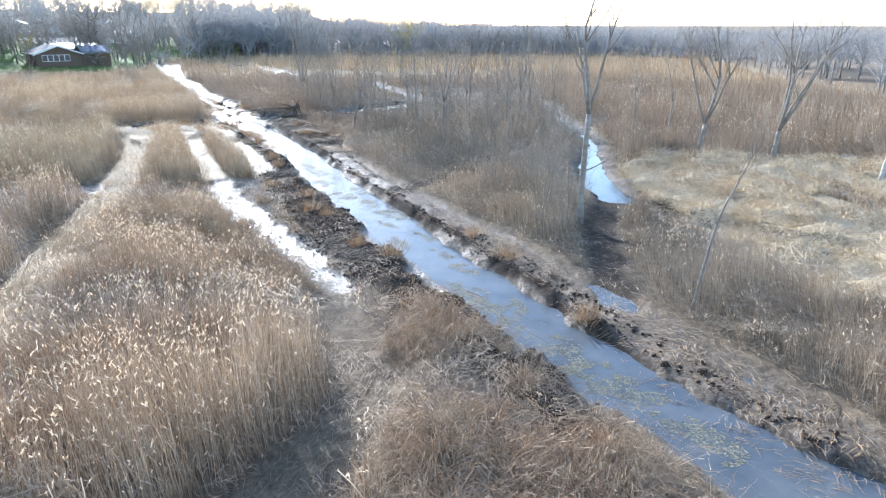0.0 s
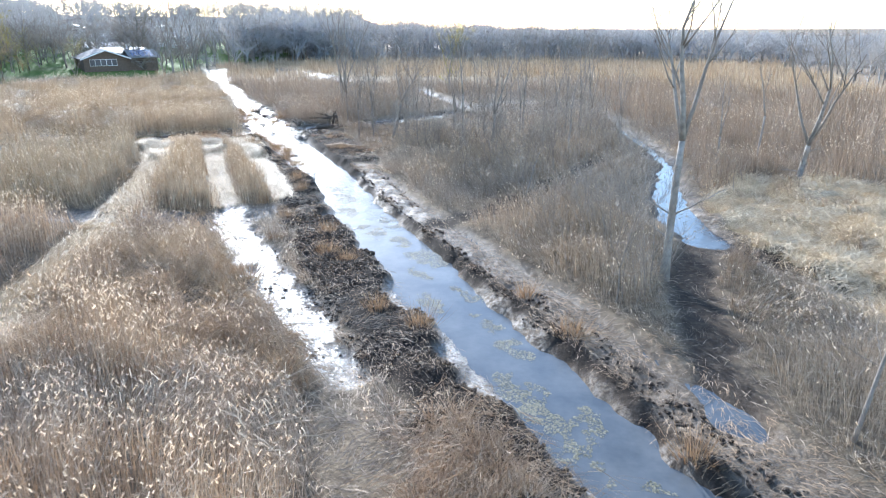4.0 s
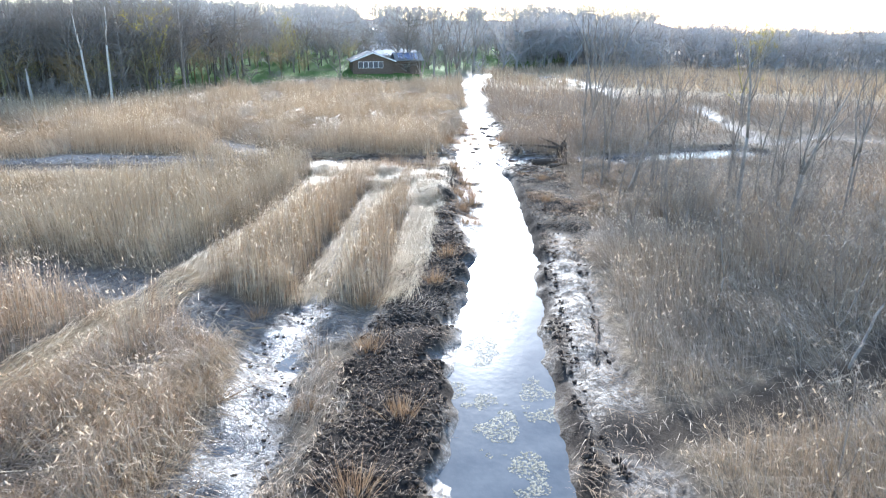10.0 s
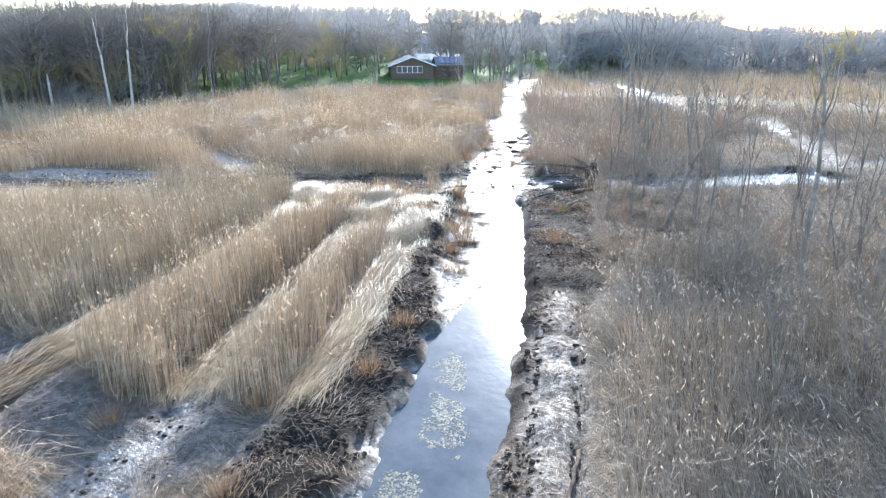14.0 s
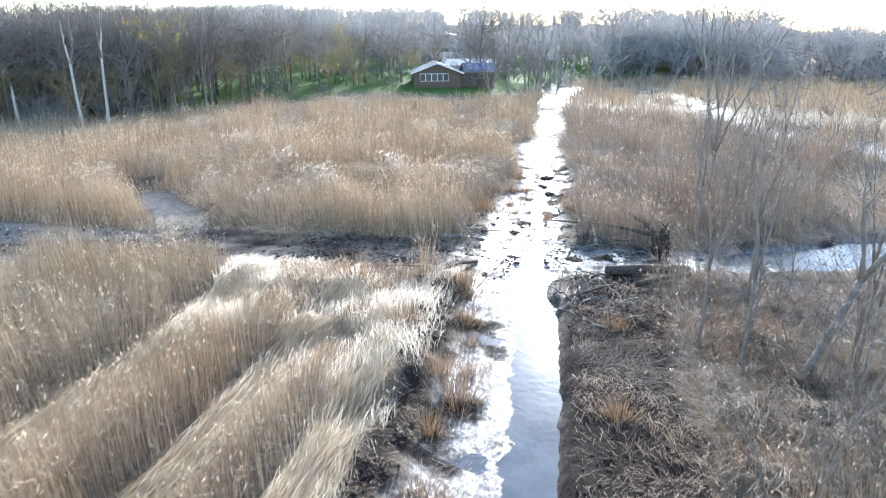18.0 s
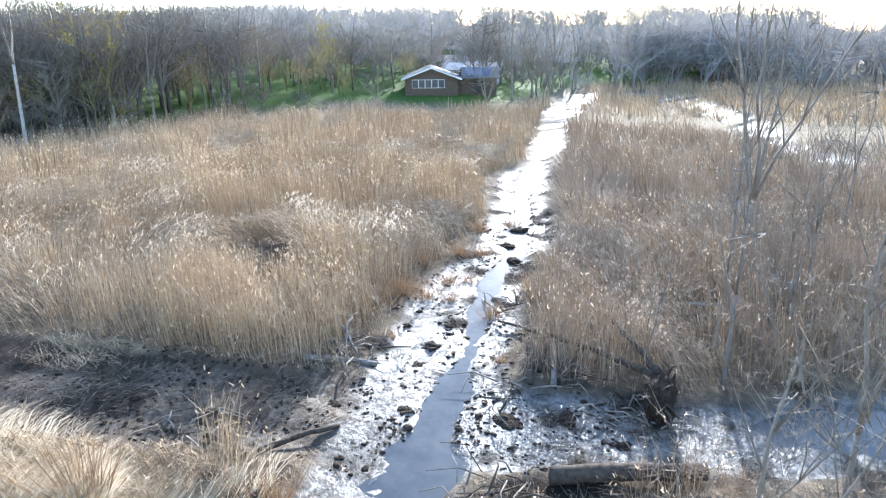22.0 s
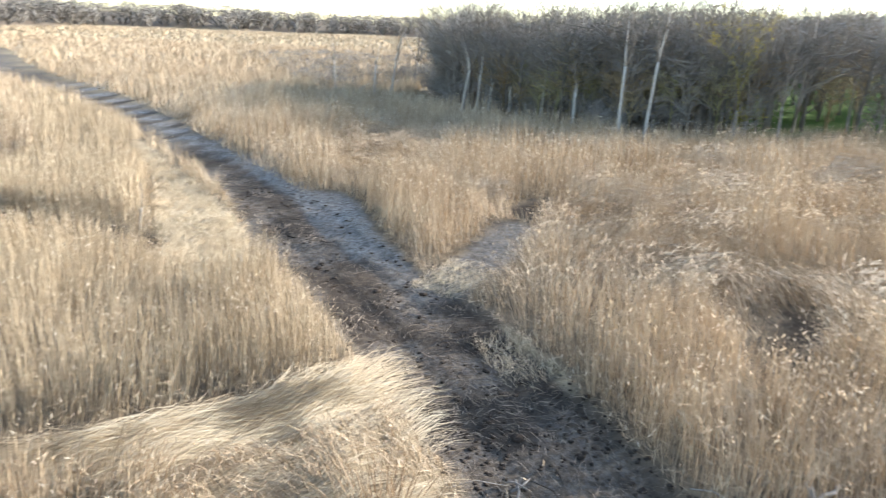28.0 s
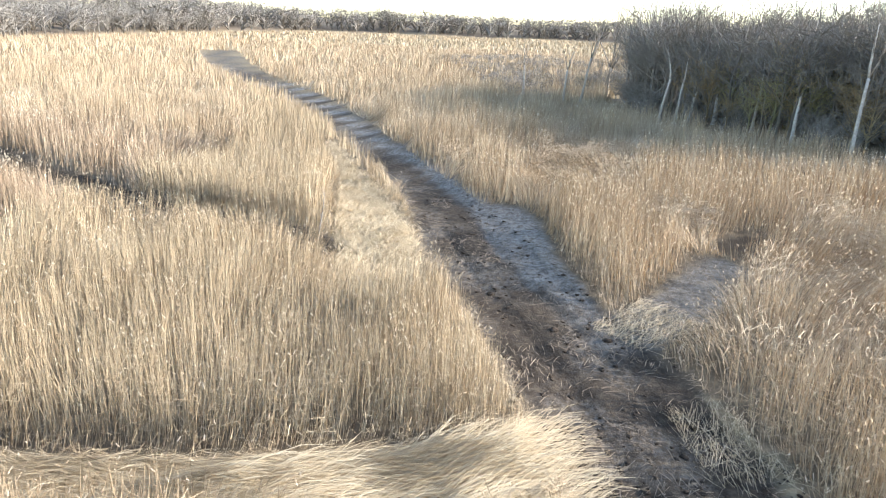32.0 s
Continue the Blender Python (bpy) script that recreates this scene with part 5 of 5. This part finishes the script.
def gabled_house(label, w, d, h, ridge, panes, wing=0.0, wall=None, roof=None):
    root = new("house")
    tagged(root, label, "house")
    part("wall", gable_wall_bm(w, d, h, ridge), wall or M_WALL, root)
    o = 0.6
    fall = (ridge - h) / (w / 2)
    for s in (-1, 1):
        part("roof", slab_bm((0, -o, ridge + 0.02), (s * (w / 2 + o), -o, h - fall * o + 0.02), (s * (w / 2 + o), d + o, h - fall * o + 0.02), (0, d + o, ridge + 0.02), 0.16), roof or M_ROOF, root)
        part("bargeboard", slab_bm((0, -o - 0.06, ridge - 0.1), (s * (w / 2 + o), -o - 0.06, h - fall * o - 0.1), (s * (w / 2 + o), -o - 0.003, h - fall * o - 0.1), (0, -o - 0.003, ridge - 0.1), 0.24), M_WHITE, root, "white painted board")
    span = w * 0.62
    for k in range(panes):
        x = -span / 2 + (k + 0.5) * span / panes - w * 0.06
        half = span / panes / 2 - 0.06
        win = part("window", box_bm(x - half - 0.06, x + half + 0.06, -0.07, -0.003, h * 0.42, h * 0.92), M_WHITE, root, "white framed window")
        part("pane", box_bm(x - half, x + half, -0.09, -0.072, h * 0.45, h * 0.89, 0), M_GLASS, win)
    if wing:
        part("wing_wall", box_bm(w / 2 + 0.003, w / 2 + wing, 1.5, d - 1, -0.6, h - 0.1), wall or M_WALL, root)
        mid = (1.5 + d - 1) / 2
        top = ridge - 0.25
        part("wing_roof", slab_bm((w / 2 + 0.65, 1.0, h - 0.2), (w / 2 + wing + 0.5, 1.0, h - 0.2), (w / 2 + wing + 0.5, mid, top), (w / 2 + 0.65, mid, top), 0.14), roof or M_ROOF, root)
        part("wing_roof", slab_bm((w / 2 + 0.65, mid + 0.003, top), (w / 2 + wing + 0.5, mid + 0.003, top), (w / 2 + wing + 0.5, d - 0.5, h - 0.2), (w / 2 + 0.65, d - 0.5, h - 0.2), 0.14), roof or M_ROOF, root)
        rise_per = (top - h + 0.2) / (mid - 1.0)
        for k in range(3):
            x0 = w / 2 + 1.4 + k * 1.45
            z0 = h - 0.2 + rise_per * 0.5 + 0.16
            part("solar_panel", slab_bm((x0, 1.5, z0), (x0 + 1.3, 1.5, z0), (x0 + 1.3, mid - 0.4, z0 + rise_per * (mid - 1.9)), (x0, mid - 0.4, z0 + rise_per * (mid - 1.9)), 0.05), M_PANEL, root, "dark blue solar panel")
        part("door", box_bm(w / 2 + wing * 0.45, w / 2 + wing * 0.45 + 1.0, 1.43, 1.497, 0, 2.05), M_LOG, root, "dark door")
    return root


def put_house(root, x, y, turn):
    root.matrix_world = Matrix.Translation((x, y, float(ground_z(np.array([x]), np.array([y]))[0]))) @ pose(0, 0, 0, 0, 0, turn)
    return root


put_house(gabled_house("low brown timber house with white trim and solar panels", 8.2, 10, 2.6, 4.1, 5, 6.2), -79, 135.2, 42)
for w, d, h, ridge, x, y, turn, label in ((9, 11, 3.0, 4.4, -138, 214, 30, "distant pale house among bare trees"), (8, 14, 3.0, 4.2, -112, 196, 60, "long pale house on a wooded slope"),
                                          (10, 9, 3.0, 4.3, -118, 240, 75, "distant grey-roofed house among bare trees"), (8, 12, 2.7, 3.8, -95, 172, 100, "low pale house with a grey roof on a slope"),
                                          (7, 10, 2.6, 3.6, -84, 160, 120, "low grey-roofed house among garden trees"), (7, 9, 2.8, 4.0, -97, 212, 95, "small pale house high on the slope")):
    put_house(gabled_house(label, w, d, h, ridge, 3, 0, M_WHITE, M_ROOF_PALE), x, y, turn)


# ---- fallen wood ----
def log(label, a, b, r0, r1, mat, lift=(0.0, 0.0), name="log", bend=0.1, seed=0):
    rand = random.Random(seed)
    a, b = Vector(a), Vector(b)
    za = max(float(ground_z(np.array([a.x]), np.array([a.y]))[0]), WATER_Z) + lift[0] + r0 * 0.7
    zb = max(float(ground_z(np.array([b.x]), np.array([b.y]))[0]), WATER_Z) + lift[1] + r1 * 0.7
    n = 8
    pts = []
    for k in range(n + 1):
        u = k / n
        pts.append((a.x + u * (b.x - a.x) + rand.uniform(-bend, bend) * 0.4, a.y + u * (b.y - a.y) + rand.uniform(-bend, bend) * 0.4, za + u * (zb - za) + bend * math.sin(3.1 * u)))
    s = Soup()
    v, f = tube(pts, [r0 + (r1 - r0) * k / n for k in range(n + 1)], 9)
    s.add(v, f)
    ob = s.link(name, mat, smooth=True)
    return tagged(ob, label, "log")


log("long fallen grey trunk leaning over wet mud", (-17.6, 76.1), (-24.2, 77.3), 0.11, 0.04, M_LOG, (0.5, 0.1), "fallen_trunk", 0.2, 1)
log("fallen pale trunk lying against a root plate", (-17.6, 76.2), (-20.6, 78.5), 0.13, 0.05, M_LOG, (0.5, 0.9), "fallen_trunk", 0.1, 2)
log("short dark log standing half in mud", (-20.8, 74.3), (-22.0, 76.0), 0.11, 0.10, M_LOG, (0.0, 0.2), "log", 0.05, 3)
log("thick dark log half sunk in mud", (-21.0, 75.0), (-22.2, 77.4), 0.2, 0.18, M_LOG, (0.0, 0.25), "log", 0.05, 4)
log("pale split log half sunk in mud", (-20.2, 74.6), (-21.5, 76.8), 0.10, 0.09, M_BARK, (0.0, 0.2), "log", 0.05, 5)
log("heavy dark log on the bank of the ditch", (-17.9, 70.6), (-15.2, 73.2), 0.22, 0.2, M_LOG, (0.1, 0.1), "log", 0.05, 6)
log("dark log on the bank of the ditch", (-16.3, 70.1), (-14.8, 72.1), 0.13, 0.11, M_LOG, (0.05, 0.05), "log", 0.05, 7)
log("thin broken branch on dark mud", (-17.7, 67.3), (-16.9, 69.2), 0.07, 0.04, M_LOG, (0.05, 0.1), "branch", 0.1, 8)
log("broken wet branch lying on mud", (-26.0, 66.5), (-24.4, 66.8), 0.08, 0.05, M_LOG, (0, 0), "branch", 0.08, 9)
log("wet log lying in shallow water", (-24.3, 67.0), (-23.7, 69.2), 0.09, 0.07, M_LOG, (0, 0.02), "log", 0.08, 10)
log("grey log at the foot of the reeds", (-27.3, 70.8), (-25.5, 72.3), 0.10, 0.08, M_BARK, (0.02, 0.02), "log", 0.06, 11)
log("grey branch propped on the reed bank", (-28.3, 72.9), (-26.0, 72.0), 0.06, 0.04, M_BARK, (0.5, 0.05), "branch", 0.15, 12)
log("bent branch on the muddy bank", (-27.7, 73.2), (-26.2, 71.6), 0.05, 0.03, M_BARK, (0.6, 0.0), "branch", 0.2, 13)
log("dark stick lying on the ditch bank", (-5.6, 46.4), (-4.6, 43.0), 0.06, 0.04, M_LOG, (0.02, 0.02), "branch", 0.1, 14)
log("thin grey pole leaning in the brush", (2.2, 46.4), (3.0, 47.6), 0.05, 0.03, M_BARK, (0, 2.4), "branch", 0.1, 15)


def brush_pile(x, y, reach, n, seed, label):
    """A heap of broken branches, each a part."""
    rand = random.Random(seed)
    root = new("brush_pile")
    tagged(root, label, "branches")
    z = max(float(ground_z(np.array([x]), np.array([y]))[0]), WATER_Z)
    for _ in range(n):
        a, d = rand.uniform(0, 6.28), reach * math.sqrt(rand.random())
        px, py, way = d * math.cos(a), d * math.sin(a), rand.uniform(0, 6.28)
        long, up = rand.uniform(0.5, 1.6), rand.uniform(0.02, 0.45)
        pts = [(px, py, up * 0.3), (px + 0.5 * long * math.cos(way), py + 0.5 * long * math.sin(way), up), (px + long * math.cos(way + 0.2), py + long * math.sin(way + 0.2), up * rand.uniform(0.2, 1.4))]
        r = rand.uniform(0.012, 0.04)
        s = Soup()
        v, f = tube(pts, (r, 0.8 * r, 0.4 * r), 5)
        s.add(v, f)
        s.link("branch", rand.choice((M_LOG, M_BARK, M_TWIG)), root, smooth=True)
    root.matrix_world = Matrix.Translation((x, y, z))


brush_pile(-26.9, 72.2, 1.3, 45, 1, "heap of broken grey branches on the muddy bank")
brush_pile(-18.0, 75.0, 1.2, 35, 2, "broken branches lying round a root plate")
brush_pile(-18.2, 69.0, 1.5, 40, 3, "dark broken branches on dug peat")
brush_pile(-20.6, 75.6, 1.0, 25, 4, "broken sticks beside half-sunk logs")
brush_pile(-26.8, 66.6, 1.1, 22, 5, "wet sticks on the mud of a reed road")
brush_pile(-21.2, 73.6, 1.1, 18, 7, "thin sticks lying on wet mud")
brush_pile(-25.4, 79.0, 1.0, 16, 8, "thin sticks at the foot of the reeds")
brush_pile(-16.4, 66.8, 1.3, 22, 9, "dark sticks on dug peat")
brush_pile(13.0, 62.0, 1.2, 25, 6, "broken branches beside a narrow ditch")


def root_plate():
    """The upturned roots of the fallen trunk, with clinging mud."""
    bm = bmesh.new()
    bmesh.ops.create_icosphere(bm, subdivisions=3, radius=0.75)
    for p in bm.verts:
        n = noise.fractal(p.co * 2.3, 1.0, 2.0, 4)
        p.co = Vector((p.co.x * 0.55, p.co.y, p.co.z * 1.1)) * (1 + 0.4 * n)
    root = new("root_plate")
    tagged(root, "upturned dark root plate of a fallen tree", "stump")
    part("root_ball", bm, M_PEAT, root)
    for k in range(14):
        a = k / 14 * 6.28 + rng.uniform(-0.2, 0.2)
        reach = rng.uniform(0.9, 1.5)
        pts = [(0, 0.5 * math.cos(a), 0.6 * math.sin(a)), (0.15, 0.75 * reach * math.cos(a), 0.8 * reach * math.sin(a)), (rng.uniform(-0.2, 0.4), reach * math.cos(a + 0.2), reach * math.sin(a + 0.2))]
        v, f = tube(pts, (0.06, 0.04, 0.012), 5)
        s = Soup()
        s.add(v, f)
        s.link("root", M_LOG, root, smooth=True)
    root.matrix_world = Matrix.Translation((-17.2, 75.4, 0.35)) @ pose(0, 0, 0, 0, 0, 25)


root_plate()


# ---- hummocks, tufts and scum ----
def hummock(seed):
    bm = bmesh.new()
    bmesh.ops.create_icosphere(bm, subdivisions=3, radius=1)
    for p in bm.verts:
        n = noise.fractal(p.co * 2.1 + Vector((seed * 7.1, 0, 0)), 0.9, 2.1, 4)
        p.co = Vector((p.co.x * 1.25, p.co.y, p.co.z * 0.6)) * (1 + 0.5 * n)
    me = bpy.data.meshes.new("mud_hummock")
    bm.to_mesh(me)
    bm.free()
    me.materials.append(M_PEAT)
    return me


HUMMOCKS = [hummock(k) for k in range(4)]
for k, (x, y, r) in enumerate([(-25.0, 74.5, 0.42), (-27.2, 74.7, 0.35), (-25.6, 76.3, 0.28), (-27.9, 83.7, 0.4), (-29.5, 85.4, 0.4), (-30.6, 88.2, 0.45), (-38, 96.6, 0.4), (-20.2, 75.0, 0.35),
                               (-27.0, 75.1, 0.3), (-26.2, 69.1, 0.25), (-24.7, 69.8, 0.36), (-22.9, 71.0, 0.3), (-25.9, 67.2, 0.25), (-24.5, 73.2, 0.28), (-19.1, 73.5, 0.4), (-20.3, 72.4, 0.45), (-17.4, 73.4, 0.35)]):
    ob = new("mud_hummock", HUMMOCKS[k % 4])
    ob.matrix_world = Matrix.Translation((x, y, WATER_Z + 0.08 * r)) @ pose(0, 0, 0, 0, 0, 47 * k) @ Matrix.Diagonal((0.8 * r, 0.8 * r, r * 0.6, 1))
    tagged(ob, "dark lump of mud rising from wet flats", "hummock", "hummocks on the mud flats")


def tuft(seed, n=140, tall=0.8):
    """Upright dead stems out of one foot."""
    g = np.random.default_rng(seed)
    x, y = g.normal(0, 0.17, n), g.normal(0, 0.17, n)
    way = np.stack([x * 1.2 + g.normal(0, 0.12, n), y * 1.2 + g.normal(0, 0.12, n), g.uniform(0.45, 1.1, n) * tall], 1)
    v, f = slivers(np.stack([x, y, np.full(n, -0.1)], 1), way, np.full(n, 0.017), g.normal(0, 1, (n, 3)))
    me = link_mesh("reed_tuft", v, f, M_REED_DARK, attrs=[("tint", np.repeat(g.random(n), 3))])
    mesh = me.data
    bpy.data.objects.remove(me)
    return mesh


TUFTS = [tuft(k) for k in range(4)]
places = [(-24.9, 77.9, 1.1), (-25.1, 80.8, 1.3), (-22.4, 75.0, 0.7), (-27.2, 78.1, 0.9), (-28.8, 76.9, 1.5), (-28.1, 77.6, 1.2), (-28.9, 75.2, 1.7), (-30.6, 80.1, 1.4), (-29.1, 76.7, 1.3),
          (-22.1, 65.9, 1.6), (-25.8, 63.4, 1.9), (-21.6, 65.5, 1.3), (-20.3, 63.5, 1.4), (-17.3, 59.1, 1.6), (-21.4, 61.4, 1.5), (-10.3, 31.3, 1.6), (-10.8, 36.5, 0.8),
          (-8.3, 37.4, 1.0), (-11.3, 40.1, 1.0), (-13.6, 43.0, 1.5), (-6.4, 33.5, 0.9), (-4.1, 28.4, 1.1), (-2.4, 27.2, 1.2), (1.5, 30.6, 1.2), (2.9, 27.0, 1.3), (5.2, 20.7, 1.2), (-7.6, 34.4, 1.1),
          (-17.5, 41.3, 0.9), (-19.2, 62.2, 1.0), (-17.9, 60.5, 1.0), (-16.2, 40.2, 1.0), (-14.9, 55.3, 0.9), (-30.2, 82.2, 1.3), (-31.9, 86, 1.2), (-26.0, 83.9, 1.2), (-24.2, 79.8, 1.1), (-28.4, 79.4, 1.1), (-29.6, 83.2, 1.2), (-27.8, 80.2, 0.7), (-31.4, 88.6, 1.2), (-26.6, 74.0, 0.6), (-17.0, 57.3, 1.2), (-18.6, 59.8, 1.3), (-15.6, 55.2, 1.1), (-13.4, 49.2, 1.0), (-12.2, 46.0, 1.0), (-13.0, 60.6, 1.0), (-15.4, 66.0, 1.0)]
for k, (x, y, s) in enumerate(places):
    ob = new("reed_tuft", TUFTS[k % 4])
    z = max(float(ground_z(np.array([x]), np.array([y]))[0]), WATER_Z)
    ob.matrix_world = Matrix.Translation((x, y, z)) @ pose(0, 0, 0, 0, 0, 73 * k) @ Matrix.Diagonal((s, s, s, 1))
    tagged(ob, "small tuft of rusty dead reed in mud", "reeds", "tufts along the ditch")


def scum_patch(x, y, r, seed):
    """A floating mat of broken pads and stems, drawn out along the ditch."""
    g = np.random.default_rng(seed)
    s = Soup()
    n = int(2400 * r * r) + 100
    a, d = g.uniform(0, 6.28, n), 1.25 * r * np.sqrt(g.random(n))
    px, py = x + 0.8 * d * np.cos(a) - 0.6 * d * np.sin(a), y - 1.3 * d * np.cos(a) - 0.35 * d * np.sin(a)
    keep = fbm(px, py, 0.5, 120) + 0.3 * (1 - d / (1.25 * r)) > 0.60
    for u, v in zip(px[keep], py[keep]):
        k = 5
        ang = np.arange(k) / k * 6.28 + g.uniform(0, 1)
        rad = g.uniform(0.008, 0.034) * g.uniform(0.2, 1.9, k)
        w = np.concatenate([[(u, v, WATER_Z + 0.012)], np.stack([u + rad * np.cos(ang), v + rad * np.sin(ang), np.full(k, WATER_Z + 0.004)], 1)])
        s.add(w, [(0, 1 + i, 1 + (i + 1) % k) for i in range(k)])
    if s.n:
        tagged(s.link("floating_scum", M_SCUM), "pale broken scum floating on dark water", "scum", kind="stuff")


for k, (x, y, r) in enumerate([(-3.0, 35.2, 1.0), (0.0, 27.9, 0.7), (0.9, 26.4, 0.6), (1.2, 23.6, 0.8), (2.0, 21.7, 0.9), (3.0, 22.4, 0.5), (4.2, 18.6, 1.0), (4.4, 17.3, 0.7), (5.8, 16.2, 0.8), (7.0, 14.0, 0.8),
                               (-6.2, 38.8, 0.8), (-8.3, 42.4, 0.7), (-10.6, 47.7, 0.8), (-0.9, 31.0, 0.6), (-5.2, 40.4, 0.9), (-7.6, 39.6, 0.7), (-3.0, 33.0, 0.5), (-9.0, 45.4, 0.8), (-4.6, 37.4, 0.6), (-2.2, 30.0, 0.6)]):
    scum_patch(x, y, r, 300 + k)


# ---- brush on the east side ----
def brush():
    kinds = [bare_tree("tangled grey leafless shrub among reeds", 3.2, (0.05, 0), 5, 0.55, 0.03, 61, M_TWIG, 0.05, 2, "shrub", M_SHRUB, 420, "bare_shrub"),
             bare_tree("thin grey leafless shrub among reeds", 2.6, (0, 0.05), 4, 0.6, 0.025, 62, M_TWIG, 0.05, 2, "shrub", M_SHRUB, 360, "bare_shrub"),
             bare_tree("slim leafless sapling among reeds", 4.6, (0.05, 0.05), 2, 0.4, 0.035, 63, M_TWIG, 0.3, 2, "shrub", M_SHRUB, 160, "bare_shrub")]
    kinds.append(bare_tree("slim dark leafless sapling in the marsh", 7.0, (0.04, 0.02), 2, 0.4, 0.06, 64, M_TWIG, 0.4, 2, "tree", M_TWIG, 80))
    for k in kinds:
        tagged(k, group="shrubs in the marsh")
    rand = random.Random(11)
    used = [False] * 4
    spots = []
    while len(spots) < 185:
        x, y = rand.uniform(-20, 12), rand.uniform(24, 100)
        px, py = np.array([x]), np.array([y])
        if (inside(px, py, BRUSH)[0] or (inside(px, py, EAST_SIDE)[0] and y > 76 and rand.random() < 0.8)) and sample(gap_clear, px, py, 5)[0] > 0.4 and (not inside(px, py, POND_SIDE)[0] or rand.random() < 0.12) and flight_gap(px, py)[0] > 4:
            spots.append((x, y))
    for x, y in spots:
        k = rand.choice((0, 1, 1, 2, 3, 3)) if y > 60 else rand.choice((0, 0, 1, 1, 2))
        s = rand.uniform(0.7, 1.25)
        place = Matrix.Translation((x, y, float(ground_z(np.array([x]), np.array([y]))[0]))) @ pose(0, 0, 0, 0, 0, rand.uniform(0, 360))
        if used[k]:
            copy_thing(kinds[k], place).scale = (s, s, s)
        else:
            kinds[k].matrix_world, used[k] = place @ Matrix.Diagonal((s, s, s, 1)), True


brush()

# pale snags at the wood's edge
for k, (x, y, h, lx, ly) in enumerate([(-84.0, 80.2, 13, 0.05, 0.05), (-84.4, 77.6, 12, -0.04, 0.0), (-99.8, 59.8, 9, 0.06, 0.14), (-101.3, 61.7, 8, 0.02, 0.06), (-102.5, 63.2, 4, 0.05, 0.1),
                                        (-101.0, 66.0, 4, 0.0, 0.02), (-97, 70.0, 8, 0.03, 0.06), (-91, 73.5, 5, 0.0, 0.0), (-118, 44.5, 8, 0.02, 0.05), (-122, 46.5, 11, 0.1, 0.15), (-126, 36, 8, -0.04, -0.05)]):
    plant(bare_tree("pale dead tree trunk at the wood's edge", h, (lx, ly), 2, 0.4, 0.17 if h > 6 else 0.2, 70 + k, M_PALE, 0.62 if h > 6 else 0.8, 1 if h < 9 else 2, fuzz=60 if h > 6 else 0, name="dead_tree"), x, y)
plant(bare_tree("small dead sapling standing in straw", 2.9, (-0.12, 0.1), 1, 0.4, 0.04, 90, M_BARK, 0.6, 1), -41.5, 49.0)
for k, (x, y, h, lx, ly) in enumerate([(-123.5, 55.0, 12, -0.05, 0.12), (-131, 52.5, 16, -0.08, 0.2), (-136, 48.5, 17, -0.03, 0.05), (-141, 47.0, 15, -0.12, 0.3), (-148, 42.5, 13, 0.0, 0.1)]):
    plant(bare_tree("tall dark leafless tree before the woods", h, (lx, ly), 3, 0.42, 0.2, 130 + k, M_TWIG, 0.3, 2, fuzz=120), x, y)
# trees with yellow spring catkins
for k, (x, y, h) in enumerate([(-86, 90, 11), (-7.2, 111, 9.5), (-94, 128, 9)]):
    plant(bare_tree("leafless tree with yellow-green catkins", h, (0, 0), 3, 0.55, 0.14, 95 + k, M_BARK, 0.3, 2, twig=M_YELLOW, fuzz=900), x, y)
